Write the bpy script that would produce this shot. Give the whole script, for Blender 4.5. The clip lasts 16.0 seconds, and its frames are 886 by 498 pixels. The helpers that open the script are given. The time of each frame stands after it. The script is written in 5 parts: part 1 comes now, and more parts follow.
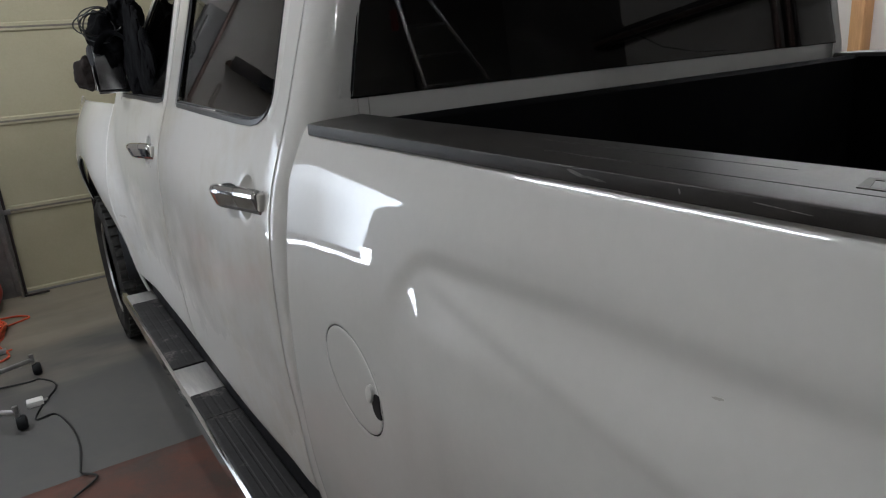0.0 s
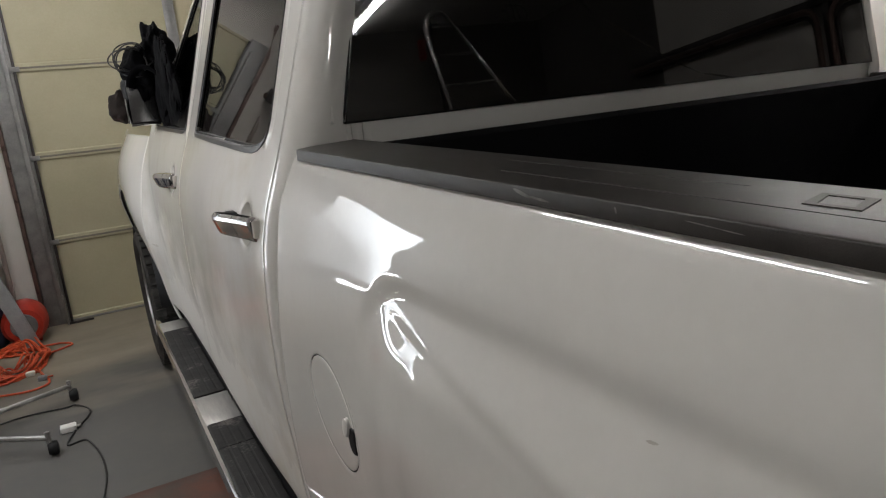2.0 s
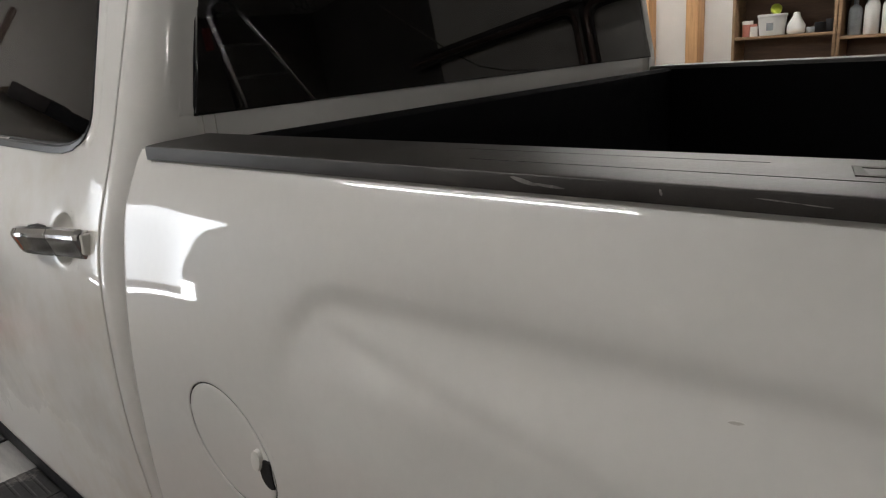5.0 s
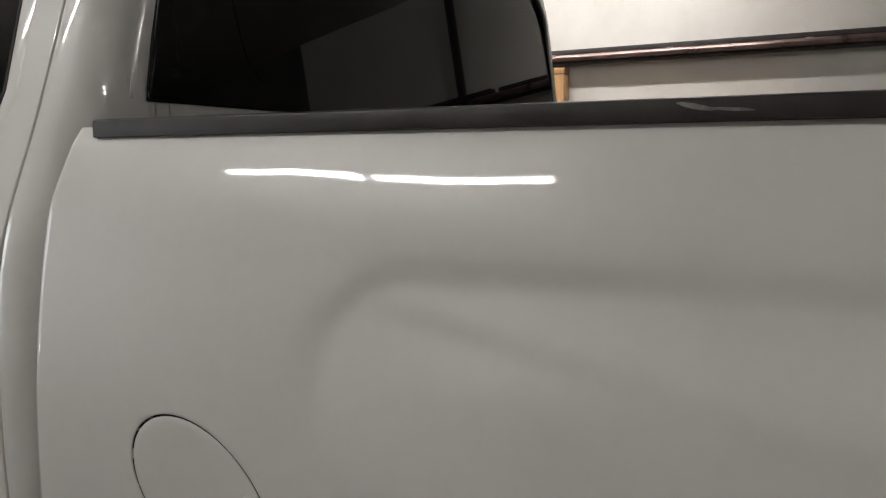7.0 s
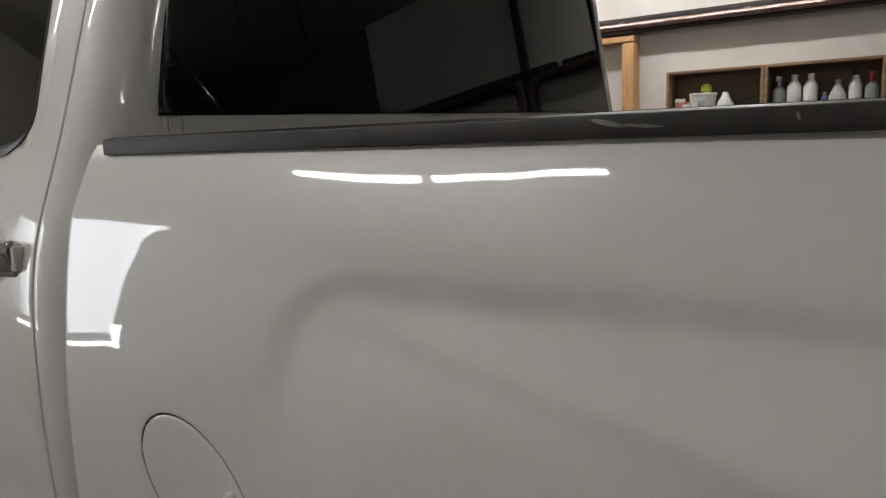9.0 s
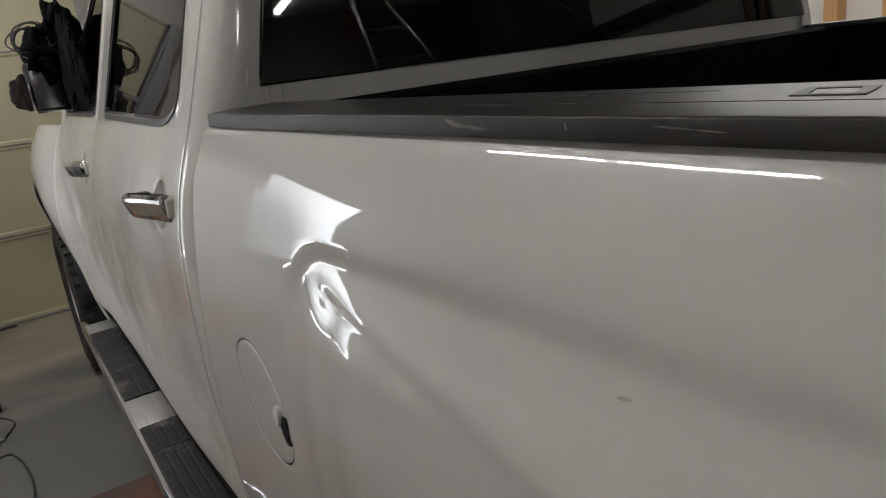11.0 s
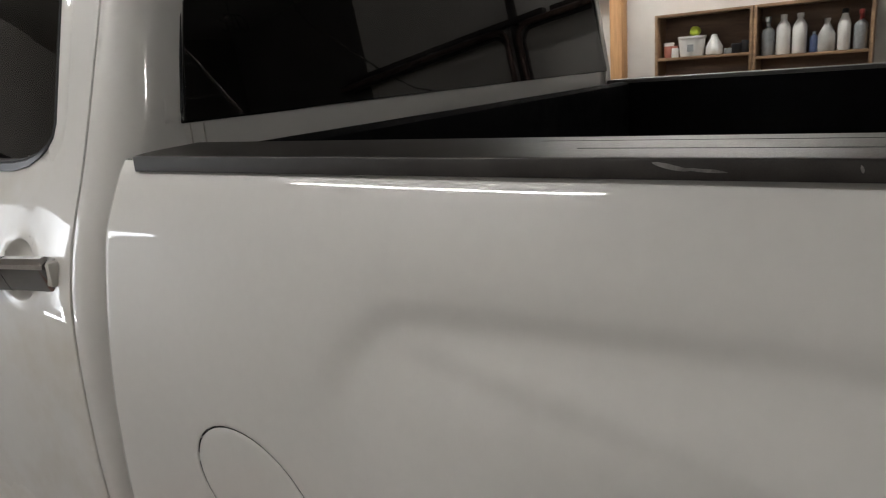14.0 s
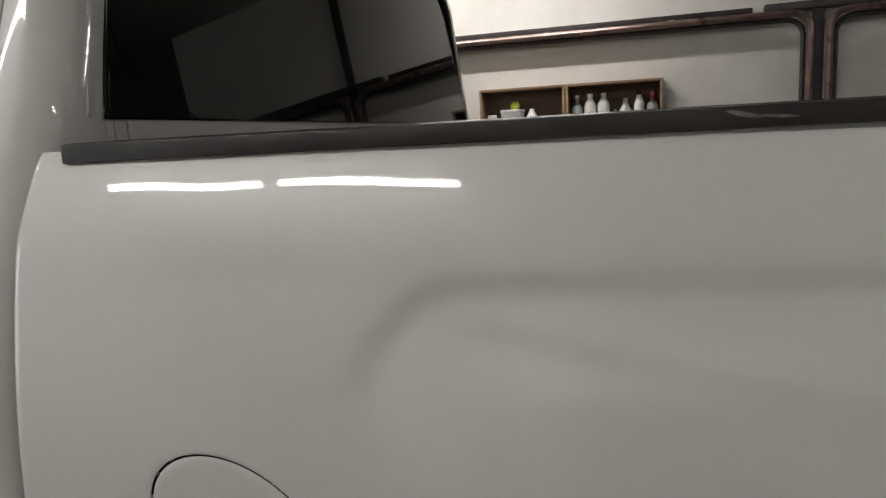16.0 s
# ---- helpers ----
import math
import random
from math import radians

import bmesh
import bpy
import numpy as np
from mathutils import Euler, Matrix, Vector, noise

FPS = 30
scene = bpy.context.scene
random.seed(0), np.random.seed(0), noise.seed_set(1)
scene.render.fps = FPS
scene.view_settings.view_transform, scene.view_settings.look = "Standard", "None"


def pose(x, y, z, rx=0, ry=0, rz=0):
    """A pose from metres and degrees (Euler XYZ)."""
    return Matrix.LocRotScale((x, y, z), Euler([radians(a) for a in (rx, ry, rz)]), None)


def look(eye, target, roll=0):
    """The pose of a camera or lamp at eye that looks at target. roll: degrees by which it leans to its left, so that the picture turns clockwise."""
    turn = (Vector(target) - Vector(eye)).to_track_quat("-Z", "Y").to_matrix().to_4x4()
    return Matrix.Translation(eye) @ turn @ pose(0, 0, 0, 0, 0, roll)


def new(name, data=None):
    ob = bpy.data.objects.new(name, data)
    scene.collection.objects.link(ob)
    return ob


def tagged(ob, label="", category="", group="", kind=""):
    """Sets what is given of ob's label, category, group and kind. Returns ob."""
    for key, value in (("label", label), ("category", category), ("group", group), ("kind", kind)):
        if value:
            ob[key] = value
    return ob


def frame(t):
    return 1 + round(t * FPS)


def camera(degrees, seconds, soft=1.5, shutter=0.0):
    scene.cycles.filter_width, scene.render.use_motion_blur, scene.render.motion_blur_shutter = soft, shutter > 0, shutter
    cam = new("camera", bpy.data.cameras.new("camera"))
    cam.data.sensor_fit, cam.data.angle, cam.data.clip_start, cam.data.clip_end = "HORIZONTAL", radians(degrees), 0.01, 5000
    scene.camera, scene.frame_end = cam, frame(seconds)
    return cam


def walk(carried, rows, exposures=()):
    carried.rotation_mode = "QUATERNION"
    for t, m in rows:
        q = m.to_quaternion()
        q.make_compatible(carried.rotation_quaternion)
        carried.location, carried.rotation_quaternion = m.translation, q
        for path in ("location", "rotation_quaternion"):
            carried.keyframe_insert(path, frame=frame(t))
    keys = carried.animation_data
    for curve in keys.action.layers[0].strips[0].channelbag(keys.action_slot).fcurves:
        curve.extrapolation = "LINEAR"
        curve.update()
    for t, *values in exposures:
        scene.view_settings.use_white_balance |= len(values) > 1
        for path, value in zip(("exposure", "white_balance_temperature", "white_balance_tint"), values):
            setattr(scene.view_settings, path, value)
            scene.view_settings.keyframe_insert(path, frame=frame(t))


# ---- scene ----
cam = camera(65.6, 16.0, soft=1.15, shutter=0.2)
PATH = [
    (0, (-0.478, -1.218, 1.513), (0.525, 0.412, 0.930), -4.2),
    (0.5, (-0.453, -1.182, 1.519), (0.540, 0.450, 0.927), -3.9),
    (1, (-0.419, -1.185, 1.508), (0.552, 0.476, 0.960), -3.2),
    (1.5, (-0.395, -1.201, 1.491), (0.544, 0.503, 1.028), -2.7),
    (2, (-0.365, -1.238, 1.487), (0.531, 0.482, 1.001), -5.2),
    (2.5, (-0.339, -1.267, 1.494), (0.545, 0.466, 1.030), -6.5),
    (3, (-0.313, -1.273, 1.488), (0.598, 0.440, 1.004), -7.7),
    (3.5, (-0.290, -1.281, 1.483), (0.623, 0.427, 0.984), -8.3),
    (4, (-0.329, -1.244, 1.483), (0.737, 0.364, 0.956), -7.2),
    (4.5, (-0.407, -1.137, 1.490), (0.901, 0.268, 0.932), -6.1),
    (5, (-0.490, -1.059, 1.490), (0.923, 0.243, 0.935), -4.4),
    (7.5, (-0.554, -0.766, 1.319), (1.225, 0.119, 1.092), -0.0),
    (8, (-0.555, -0.758, 1.340), (1.239, 0.096, 1.106), -0.2),
    (8.5, (-0.535, -0.799, 1.348), (1.217, 0.127, 1.084), -1.2),
    (9, (-0.493, -0.913, 1.374), (1.102, 0.247, 1.036), -2.3),
    (9.5, (-0.416, -1.045, 1.396), (0.999, 0.306, 0.981), -1.4),
    (10, (-0.378, -1.148, 1.411), (0.856, 0.361, 0.965), -3.1),
    (12.5, (-0.256, -1.175, 1.463), (0.685, 0.478, 0.848), -8.4),
    (13, (-0.318, -1.076, 1.478), (0.797, 0.472, 0.879), -7.1),
    (13.5, (-0.444, -0.954, 1.470), (0.927, 0.406, 0.950), -5.6),
    (14, (-0.532, -0.865, 1.459), (1.054, 0.246, 0.959), -4.6),
    (14.5, (-0.577, -0.802, 1.444), (1.131, 0.153, 1.025), -2.4),
    (15, (-0.597, -0.754, 1.424), (1.180, 0.083, 1.049), -2.2),
    (15.5, (-0.615, -0.701, 1.400), (1.207, 0.037, 1.027), -1.7),
    (16, (-0.618, -0.652, 1.366), (1.258, -0.034, 1.053), -2.8),
]
EXPOSURES = [(0, -0.04, 5900, 8.5), (1, 0.02, 6150, 9.5), (2, 0.13, 6350, 9.5), (3.5, 0.29, 6350, 9.5), (5, 0.11, 6400, 10), (7.5, -0.1, 6400, 10), (9.5, -0.18, 6400, 10), (10.2, -0.19, 6400, 10), (12.5, 0.09, 6400, 10), (14.5, 0.04, 6400, 10), (16, -0.02, 6400, 10)]
walk(cam, [(t, look(eye, target, roll)) for t, eye, target, roll in PATH], EXPOSURES)

# ---- world and large lights ----
world = bpy.data.worlds.new("world")
scene.world = world
world.use_nodes = True
world.node_tree.nodes["Background"].inputs[0].default_value = (0.5, 0.55, 0.6, 1)
world.node_tree.nodes["Background"].inputs[1].default_value = 0.02


# ---- materials ----
def ramp(nt, fac, stops):
    r = nt.nodes.new("ShaderNodeValToRGB")
    els = r.color_ramp.elements
    while len(els) < len(stops):
        els.new(0.5)
    for e, (p, c) in zip(els, stops):
        e.position, e.color = p, (*c, 1)
    nt.links.new(fac, r.inputs[0])
    return r.outputs[0]


def noise_tex(nt, scale, detail=4, rough=0.55, stretch=(1, 1, 1), space="Object"):
    tc = nt.nodes.new("ShaderNodeTexCoord")
    mp = nt.nodes.new("ShaderNodeMapping")
    mp.inputs["Scale"].default_value = stretch
    n = nt.nodes.new("ShaderNodeTexNoise")
    n.inputs["Scale"].default_value, n.inputs["Detail"].default_value, n.inputs["Roughness"].default_value = scale, detail, rough
    nt.links.new(tc.outputs[space], mp.inputs[0])
    nt.links.new(mp.outputs[0], n.inputs["Vector"])
    return n.outputs["Fac"]


def material(name, col, col2=None, rough=0.5, rough2=None, metal=0.0, scale=8, fine=120, bump=0.0, coat=0.0, stretch=(1, 1, 1), spec=0.5, lo=0.35, hi=0.65):
    """Two-scale noise between two colours, with roughness variation and fine relief."""
    m = bpy.data.materials.new(name)
    m.use_nodes = True
    nt = m.node_tree
    b = nt.nodes["Principled BSDF"]
    col2 = col2 or tuple(c * 0.85 for c in col)
    big = noise_tex(nt, scale, 5, 0.6, stretch)
    small = noise_tex(nt, fine, 3, 0.6, stretch)
    mix = nt.nodes.new("ShaderNodeMath")
    mix.operation = "MULTIPLY_ADD"
    nt.links.new(small, mix.inputs[0])
    mix.inputs[1].default_value = 0.35
    sub = nt.nodes.new("ShaderNodeMath")
    sub.operation = "SUBTRACT"
    nt.links.new(big, sub.inputs[0])
    sub.inputs[1].default_value = 0.175
    nt.links.new(sub.outputs[0], mix.inputs[2])
    nt.links.new(ramp(nt, mix.outputs[0], [(lo, col2), (hi, col)]), b.inputs["Base Color"])
    if rough2 is None:
        rough2 = rough
    rr = nt.nodes.new("ShaderNodeMapRange")
    nt.links.new(mix.outputs[0], rr.inputs[0])
    rr.inputs[1].default_value, rr.inputs[2].default_value, rr.inputs[3].default_value, rr.inputs[4].default_value = 0.3, 0.7, rough2, rough
    nt.links.new(rr.outputs[0], b.inputs["Roughness"])
    b.inputs["Metallic"].default_value = metal
    b.inputs["Specular IOR Level"].default_value = spec
    b.inputs["Coat Weight"].default_value = coat
    b.inputs["Coat Roughness"].default_value = 0.03
    if bump:
        bp = nt.nodes.new("ShaderNodeBump")
        bp.inputs["Strength"].default_value = bump
        bp.inputs["Distance"].default_value = 0.002
        nt.links.new(small, bp.inputs["Height"])
        nt.links.new(bp.outputs[0], b.inputs["Normal"])
    return m


def glass_material(name, tint, gloss=0.02, ior=1.52):
    m = bpy.data.materials.new(name)
    m.use_nodes = True
    nt = m.node_tree
    nt.nodes.clear()
    out = nt.nodes.new("ShaderNodeOutputMaterial")
    tr = nt.nodes.new("ShaderNodeBsdfTransparent")
    tr.inputs[0].default_value = (*tint, 1)
    gl = nt.nodes.new("ShaderNodeBsdfGlossy")
    gl.inputs["Roughness"].default_value = gloss
    fr = nt.nodes.new("ShaderNodeFresnel")
    fr.inputs[0].default_value = ior
    mx = nt.nodes.new("ShaderNodeMixShader")
    nt.links.new(fr.outputs[0], mx.inputs[0])
    nt.links.new(tr.outputs[0], mx.inputs[1])
    nt.links.new(gl.outputs[0], mx.inputs[2])
    nt.links.new(mx.outputs[0], out.inputs[0])
    return m


def glow(name, col, strength):
    m = bpy.data.materials.new(name)
    m.use_nodes = True
    b = m.node_tree.nodes["Principled BSDF"]
    b.inputs["Base Color"].default_value = (0.8, 0.8, 0.8, 1)
    b.inputs["Emission Color"].default_value = (*col, 1)
    b.inputs["Emission Strength"].default_value = strength
    return m


PAINT = material("white_paint", (0.74, 0.73, 0.70), (0.70, 0.69, 0.66), 0.42, 0.36, scale=3, fine=60, coat=1.0)
CAP = material("rail_plastic", (0.038, 0.034, 0.031), (0.022, 0.019, 0.018), 0.44, 0.375, scale=14, fine=900, bump=0.14, spec=0.43)
BLACK = material("black_plastic", (0.016, 0.016, 0.018), (0.009, 0.009, 0.010), 0.65, 0.5, scale=20, fine=400, bump=0.15, spec=0.25)
LETTER = material("worn_moulding", (0.050, 0.045, 0.041), (0.032, 0.028, 0.026), 0.58, 0.5, scale=14, fine=900, bump=0.12, spec=0.42)
LINER = material("bed_liner", (0.004, 0.004, 0.005), (0.002, 0.002, 0.002), 0.8, 0.6, scale=30, fine=700, bump=0.4, spec=0.08)
BELT = material("belt_moulding", (0.026, 0.026, 0.029), (0.018, 0.018, 0.020), 0.34, 0.28, scale=20, fine=200)
CHROME = material("chrome", (0.82, 0.82, 0.83), (0.74, 0.74, 0.75), 0.10, 0.06, metal=1.0, scale=15, fine=200)
STEEL = material("dull_steel", (0.50, 0.50, 0.50), (0.34, 0.33, 0.32), 0.42, 0.28, metal=1.0, scale=20, fine=250, bump=0.1)
BRUSHED = material("brushed_plate", (0.44, 0.43, 0.41), (0.34, 0.33, 0.32), 0.45, 0.35, metal=0.35, scale=12, fine=300, bump=0.1, stretch=(6, 0.6, 1))
DOORPAINT = material("grimy_white_paint", (0.74, 0.73, 0.70), (0.65, 0.62, 0.55), 0.42, 0.36, scale=2.2, fine=16, coat=1.0, lo=0.30, hi=0.52)
nt = DOORPAINT.node_tree
co = nt.nodes.new("ShaderNodeTexCoord")
sp = nt.nodes.new("ShaderNodeSeparateXYZ")
nt.links.new(co.outputs["Object"], sp.inputs[0])
ad = nt.nodes.new("ShaderNodeMath")
ad.operation = "MULTIPLY_ADD"
ad.inputs[1].default_value = 0.5
nt.links.new(noise_tex(nt, 5.0, 4, 0.6), ad.inputs[0])
nt.links.new(sp.outputs["Z"], ad.inputs[2])
for slot, lo_, hi_ in (("Coat Weight", 0.10, 1.0), ("Coat Roughness", 0.30, 0.03)):
    rp = nt.nodes.new("ShaderNodeMapRange")
    rp.inputs[1].default_value, rp.inputs[2].default_value, rp.inputs[3].default_value, rp.inputs[4].default_value = 0.95, 1.30, lo_, hi_
    nt.links.new(ad.outputs[0], rp.inputs[0])
    nt.links.new(rp.outputs[0], nt.nodes["Principled BSDF"].inputs[slot])
TYRE = material("dusty_tyre", (0.055, 0.052, 0.048), (0.020, 0.019, 0.018), 0.9, 0.8, scale=9, fine=60, bump=0.4, spec=0.2, lo=0.38, hi=0.66)
PAD = material("scuffed_rubber_pad", (0.020, 0.019, 0.019), (0.12, 0.11, 0.10), 0.75, 0.6, scale=11, fine=90, bump=0.3, spec=0.35, lo=0.27, hi=0.42)
# dark colour stands in for the unlit back of the room
SHADEWALL = material("shaded_wall", (0.11, 0.10, 0.09), (0.07, 0.065, 0.06), 0.75, scale=2, fine=90, bump=0.2)
POUCH = material("brown_fabric", (0.030, 0.022, 0.020), (0.016, 0.012, 0.011), 0.85, 0.7, scale=14, fine=300, bump=0.3, spec=0.2)
GALV = material("galvanised_steel", (0.36, 0.355, 0.35), (0.25, 0.25, 0.25), 0.6, 0.45, metal=0.6, scale=12, fine=140, bump=0.1)
SEAM = material("seam_rubber", (0.26, 0.24, 0.20), (0.19, 0.175, 0.15), 0.7, scale=8, fine=120)
MIRROR = material("mirror_glass", (0.40, 0.40, 0.41), (0.34, 0.34, 0.35), 0.25, metal=1.0, scale=8, fine=120)
DOORBEIGE = material("beige_door_paint", (0.50, 0.465, 0.325), (0.45, 0.415, 0.28), 0.55, 0.45, scale=2.5, fine=90, bump=0.12)
CONCRETE = material("dusty_concrete", (0.135, 0.127, 0.116), (0.082, 0.081, 0.080), 0.75, 0.5, lo=0.30, hi=0.72, scale=0.9, fine=14, bump=0.05, spec=0.3)
nt = CONCRETE.node_tree
bs = nt.nodes["Principled BSDF"]
co = nt.nodes.new("ShaderNodeTexCoord")
sp = nt.nodes.new("ShaderNodeSeparateXYZ")
nt.links.new(co.outputs["Object"], sp.inputs[0])
ad = nt.nodes.new("ShaderNodeMath")
ad.operation = "MULTIPLY_ADD"
ad.inputs[1].default_value = 0.30
nt.links.new(sp.outputs["Y"], ad.inputs[0])
nt.links.new(noise_tex(nt, 1.1, 5, 0.55, (0.5, 1.3, 1)), ad.inputs[2])
# beige dust towards the door, its pale colour also making up for light there
dust_and_light = nt.nodes.new("ShaderNodeMapRange")
dust_and_light.inputs[1].default_value, dust_and_light.inputs[2].default_value = 1.28, 1.58
nt.links.new(ad.outputs[0], dust_and_light.inputs[0])
mx = nt.nodes.new("ShaderNodeMix")
mx.data_type = "RGBA"
nt.links.new(dust_and_light.outputs[0], mx.inputs["Factor"])
nt.links.new(bs.inputs["Base Color"].links[0].from_socket, mx.inputs[6])
mx.inputs[7].default_value = (0.29, 0.255, 0.20, 1)
nt.links.new(mx.outputs[2], bs.inputs["Base Color"])
WALL = material("painted_wall", (0.70, 0.67, 0.63), (0.62, 0.59, 0.55), 0.8, scale=2.2, fine=160, bump=0.2)
WALLDARK = material("brown_board", (0.38, 0.33, 0.30), (0.31, 0.265, 0.24), 0.75, scale=3, fine=80, bump=0.15)
BOARDING = material("drab_boarding", (0.50, 0.47, 0.43), (0.42, 0.39, 0.36), 0.75, scale=3, fine=80, bump=0.15)
CEIL = material("ceiling_board", (0.55, 0.53, 0.50), (0.48, 0.46, 0.44), 0.9, scale=2, fine=60, bump=0.2)
WOOD = material("pine_timber", (0.52, 0.30, 0.13), (0.36, 0.19, 0.08), 0.65, 0.5, scale=6, fine=70, bump=0.2, stretch=(8, 8, 0.6))
CABWOOD = material("cabinet_wood", (0.32, 0.20, 0.11), (0.20, 0.12, 0.065), 0.6, 0.45, scale=5, fine=60, bump=0.15, stretch=(6, 0.7, 6))
CABDARK = material("cabinet_back", (0.16, 0.095, 0.06), (0.10, 0.06, 0.04), 0.7, scale=5, fine=60, stretch=(6, 0.7, 6))
BROWNRAIL = material("brown_steel", (0.20, 0.135, 0.115), (0.12, 0.08, 0.07), 0.38, 0.25, metal=0.4, scale=9, fine=150)
DARKRAIL = material("dark_steel", (0.06, 0.05, 0.048), (0.035, 0.03, 0.03), 0.5, 0.35, metal=0.3, scale=9, fine=150)
CLOTH = material("black_cloth", (0.005, 0.005, 0.006), (0.003, 0.003, 0.0035), 0.95, 0.85, scale=12, fine=500, bump=0.4, spec=0.05)
CABLE = material("black_cable", (0.02, 0.02, 0.02), (0.012, 0.012, 0.012), 0.5, scale=20, fine=200)
ORANGE = material("orange_cord", (0.78, 0.13, 0.04), (0.55, 0.07, 0.03), 0.5, scale=20, fine=200)
RED = material("red_plastic", (0.62, 0.05, 0.025), (0.45, 0.03, 0.02), 0.45, 0.35, scale=8, fine=150, coat=0.1)
BLUE = material("navy_fabric", (0.03, 0.045, 0.09), (0.015, 0.02, 0.045), 0.8, scale=8, fine=200, bump=0.3)
GREYBOARD = material("grey_board", (0.36, 0.37, 0.38), (0.27, 0.28, 0.29), 0.5, scale=7, fine=120)
MAT = material("red_brown_mat", (0.150, 0.072, 0.055), (0.085, 0.064, 0.055), 0.9, 0.75, scale=5, fine=150, bump=0.4, spec=0.2)
WHITEPL = material("white_plastic", (0.78, 0.77, 0.74), (0.70, 0.69, 0.66), 0.45, scale=10, fine=100)
CLEARPL = material("milky_plastic", (0.50, 0.50, 0.48), (0.42, 0.42, 0.40), 0.3, scale=10, fine=100)
GREYPL = material("grey_plastic", (0.28, 0.30, 0.31), (0.2, 0.21, 0.22), 0.4, scale=10, fine=100)
PINK = material("pink_plastic", (0.55, 0.22, 0.17), (0.45, 0.17, 0.13), 0.5, scale=10, fine=100)
LIME = material("lime_plastic", (0.55, 0.66, 0.06), (0.42, 0.52, 0.05), 0.5, scale=30, fine=200)
BLUEPL = material("blue_plastic", (0.07, 0.10, 0.20), (0.05, 0.07, 0.15), 0.4, scale=10, fine=100)
REDTAIL = material("red_cap", (0.30, 0.035, 0.025), (0.22, 0.025, 0.02), 0.35, scale=10, fine=100)
TINT = glass_material("tinted_glass", (0.58, 0.57, 0.55))
REARTINT = glass_material("rear_tinted_glass", (0.17, 0.165, 0.16), ior=1.82)
CLEAR = glass_material("clear_glass", (0.75, 0.76, 0.75))
GRIME = material("grey_grime", (0.56, 0.54, 0.50), (0.46, 0.44, 0.41), 0.5, scale=40, fine=300)
SCUFF = material("scuffed_plastic", (0.24, 0.23, 0.22), (0.12, 0.115, 0.11), 0.7, scale=60, fine=400)
TUBE = glow("tube_glow", (1.0, 0.965, 0.925), 77.0)
PANEL = glow("panel_glow", (0.92, 0.96, 1.0), 14.0)
nt = PANEL.node_tree
co = nt.nodes.new("ShaderNodeTexCoord")
sp = nt.nodes.new("ShaderNodeSeparateXYZ")
nt.links.new(co.outputs["Generated"], sp.inputs[0])
rp = nt.nodes.new("ShaderNodeFloatCurve")
pts = rp.mapping.curves[0].points
pts[0].location, pts[1].location = (0.0, 1.0), (1.0, 0.03)
pts.new(0.28, 0.48)
pts.new(0.55, 0.12)
pts.new(0.80, 0.05)
rp.mapping.update()
lean = nt.nodes.new("ShaderNodeMath")
lean.operation = "MULTIPLY_ADD"
lean.inputs[1].default_value, lean.inputs[2].default_value = -0.70, 1.15
nt.links.new(sp.outputs["Z"], lean.inputs[0])
fall = nt.nodes.new("ShaderNodeMath")
fall.operation = "MULTIPLY"
nt.links.new(sp.outputs["X"], fall.inputs[0])
nt.links.new(lean.outputs[0], fall.inputs[1])
nt.links.new(fall.outputs[0], rp.inputs["Value"])
gain = nt.nodes.new("ShaderNodeMath")
gain.operation = "MULTIPLY"
gain.inputs[1].default_value = 9.0
nt.links.new(rp.outputs[0], gain.inputs[0])
nt.links.new(gain.outputs[0], nt.nodes["Principled BSDF"].inputs["Emission Strength"])
STRIP = glow("strip_glow", (0.95, 0.97, 1.0), 16.0)


# ---- mesh helpers ----
def part(name, bm, mat, parent=None, label="", smooth=True, mods=()):
    me = bpy.data.meshes.new(name)
    bmesh.ops.recalc_face_normals(bm, faces=bm.faces) if "keep" not in mods else None
    bm.to_mesh(me)
    bm.free()
    for p in me.polygons:
        p.use_smooth = smooth
    mats = mat if isinstance(mat, (list, tuple)) else [mat]
    for m in mats:
        me.materials.append(m)
    ob = new(name, me)
    if smooth:
        me.set_sharp_from_angle(angle=radians(38))
    if parent:
        ob.parent = parent
        ob.matrix_parent_inverse = parent.matrix_world.inverted()
    if label:
        tagged(ob, label)
    return ob


def thing(name, place, label, category, group="", kind=""):
    ob = new(name)
    ob.location = place
    ob.matrix_world = Matrix.Translation(place)
    ob.empty_display_size = 0.1
    return tagged(ob, label, category, group, kind)


def box(bm, x0, x1, y0, y1, z0, z1, bevel=0.0, seg=2, m=None):
    r = bmesh.ops.create_cube(bm, size=1.0)
    vs = r["verts"]
    bmesh.ops.transform(bm, matrix=Matrix.LocRotScale(((x0 + x1) / 2, (y0 + y1) / 2, (z0 + z1) / 2), None, (x1 - x0, y1 - y0, z1 - z0)), verts=vs)
    if bevel:
        es = list({e for v in vs for e in v.link_edges})
        g = bmesh.ops.bevel(bm, geom=es, offset=bevel, segments=seg, profile=0.5, affect="EDGES")
        vs = list({v for f in g["faces"] for v in f.verts} | {v for v in vs if v.is_valid})
    if m is not None:
        bmesh.ops.transform(bm, matrix=m, verts=vs)
    return vs


def boxed(*a, **k):
    bm = bmesh.new()
    box(bm, *a, **k)
    return bm


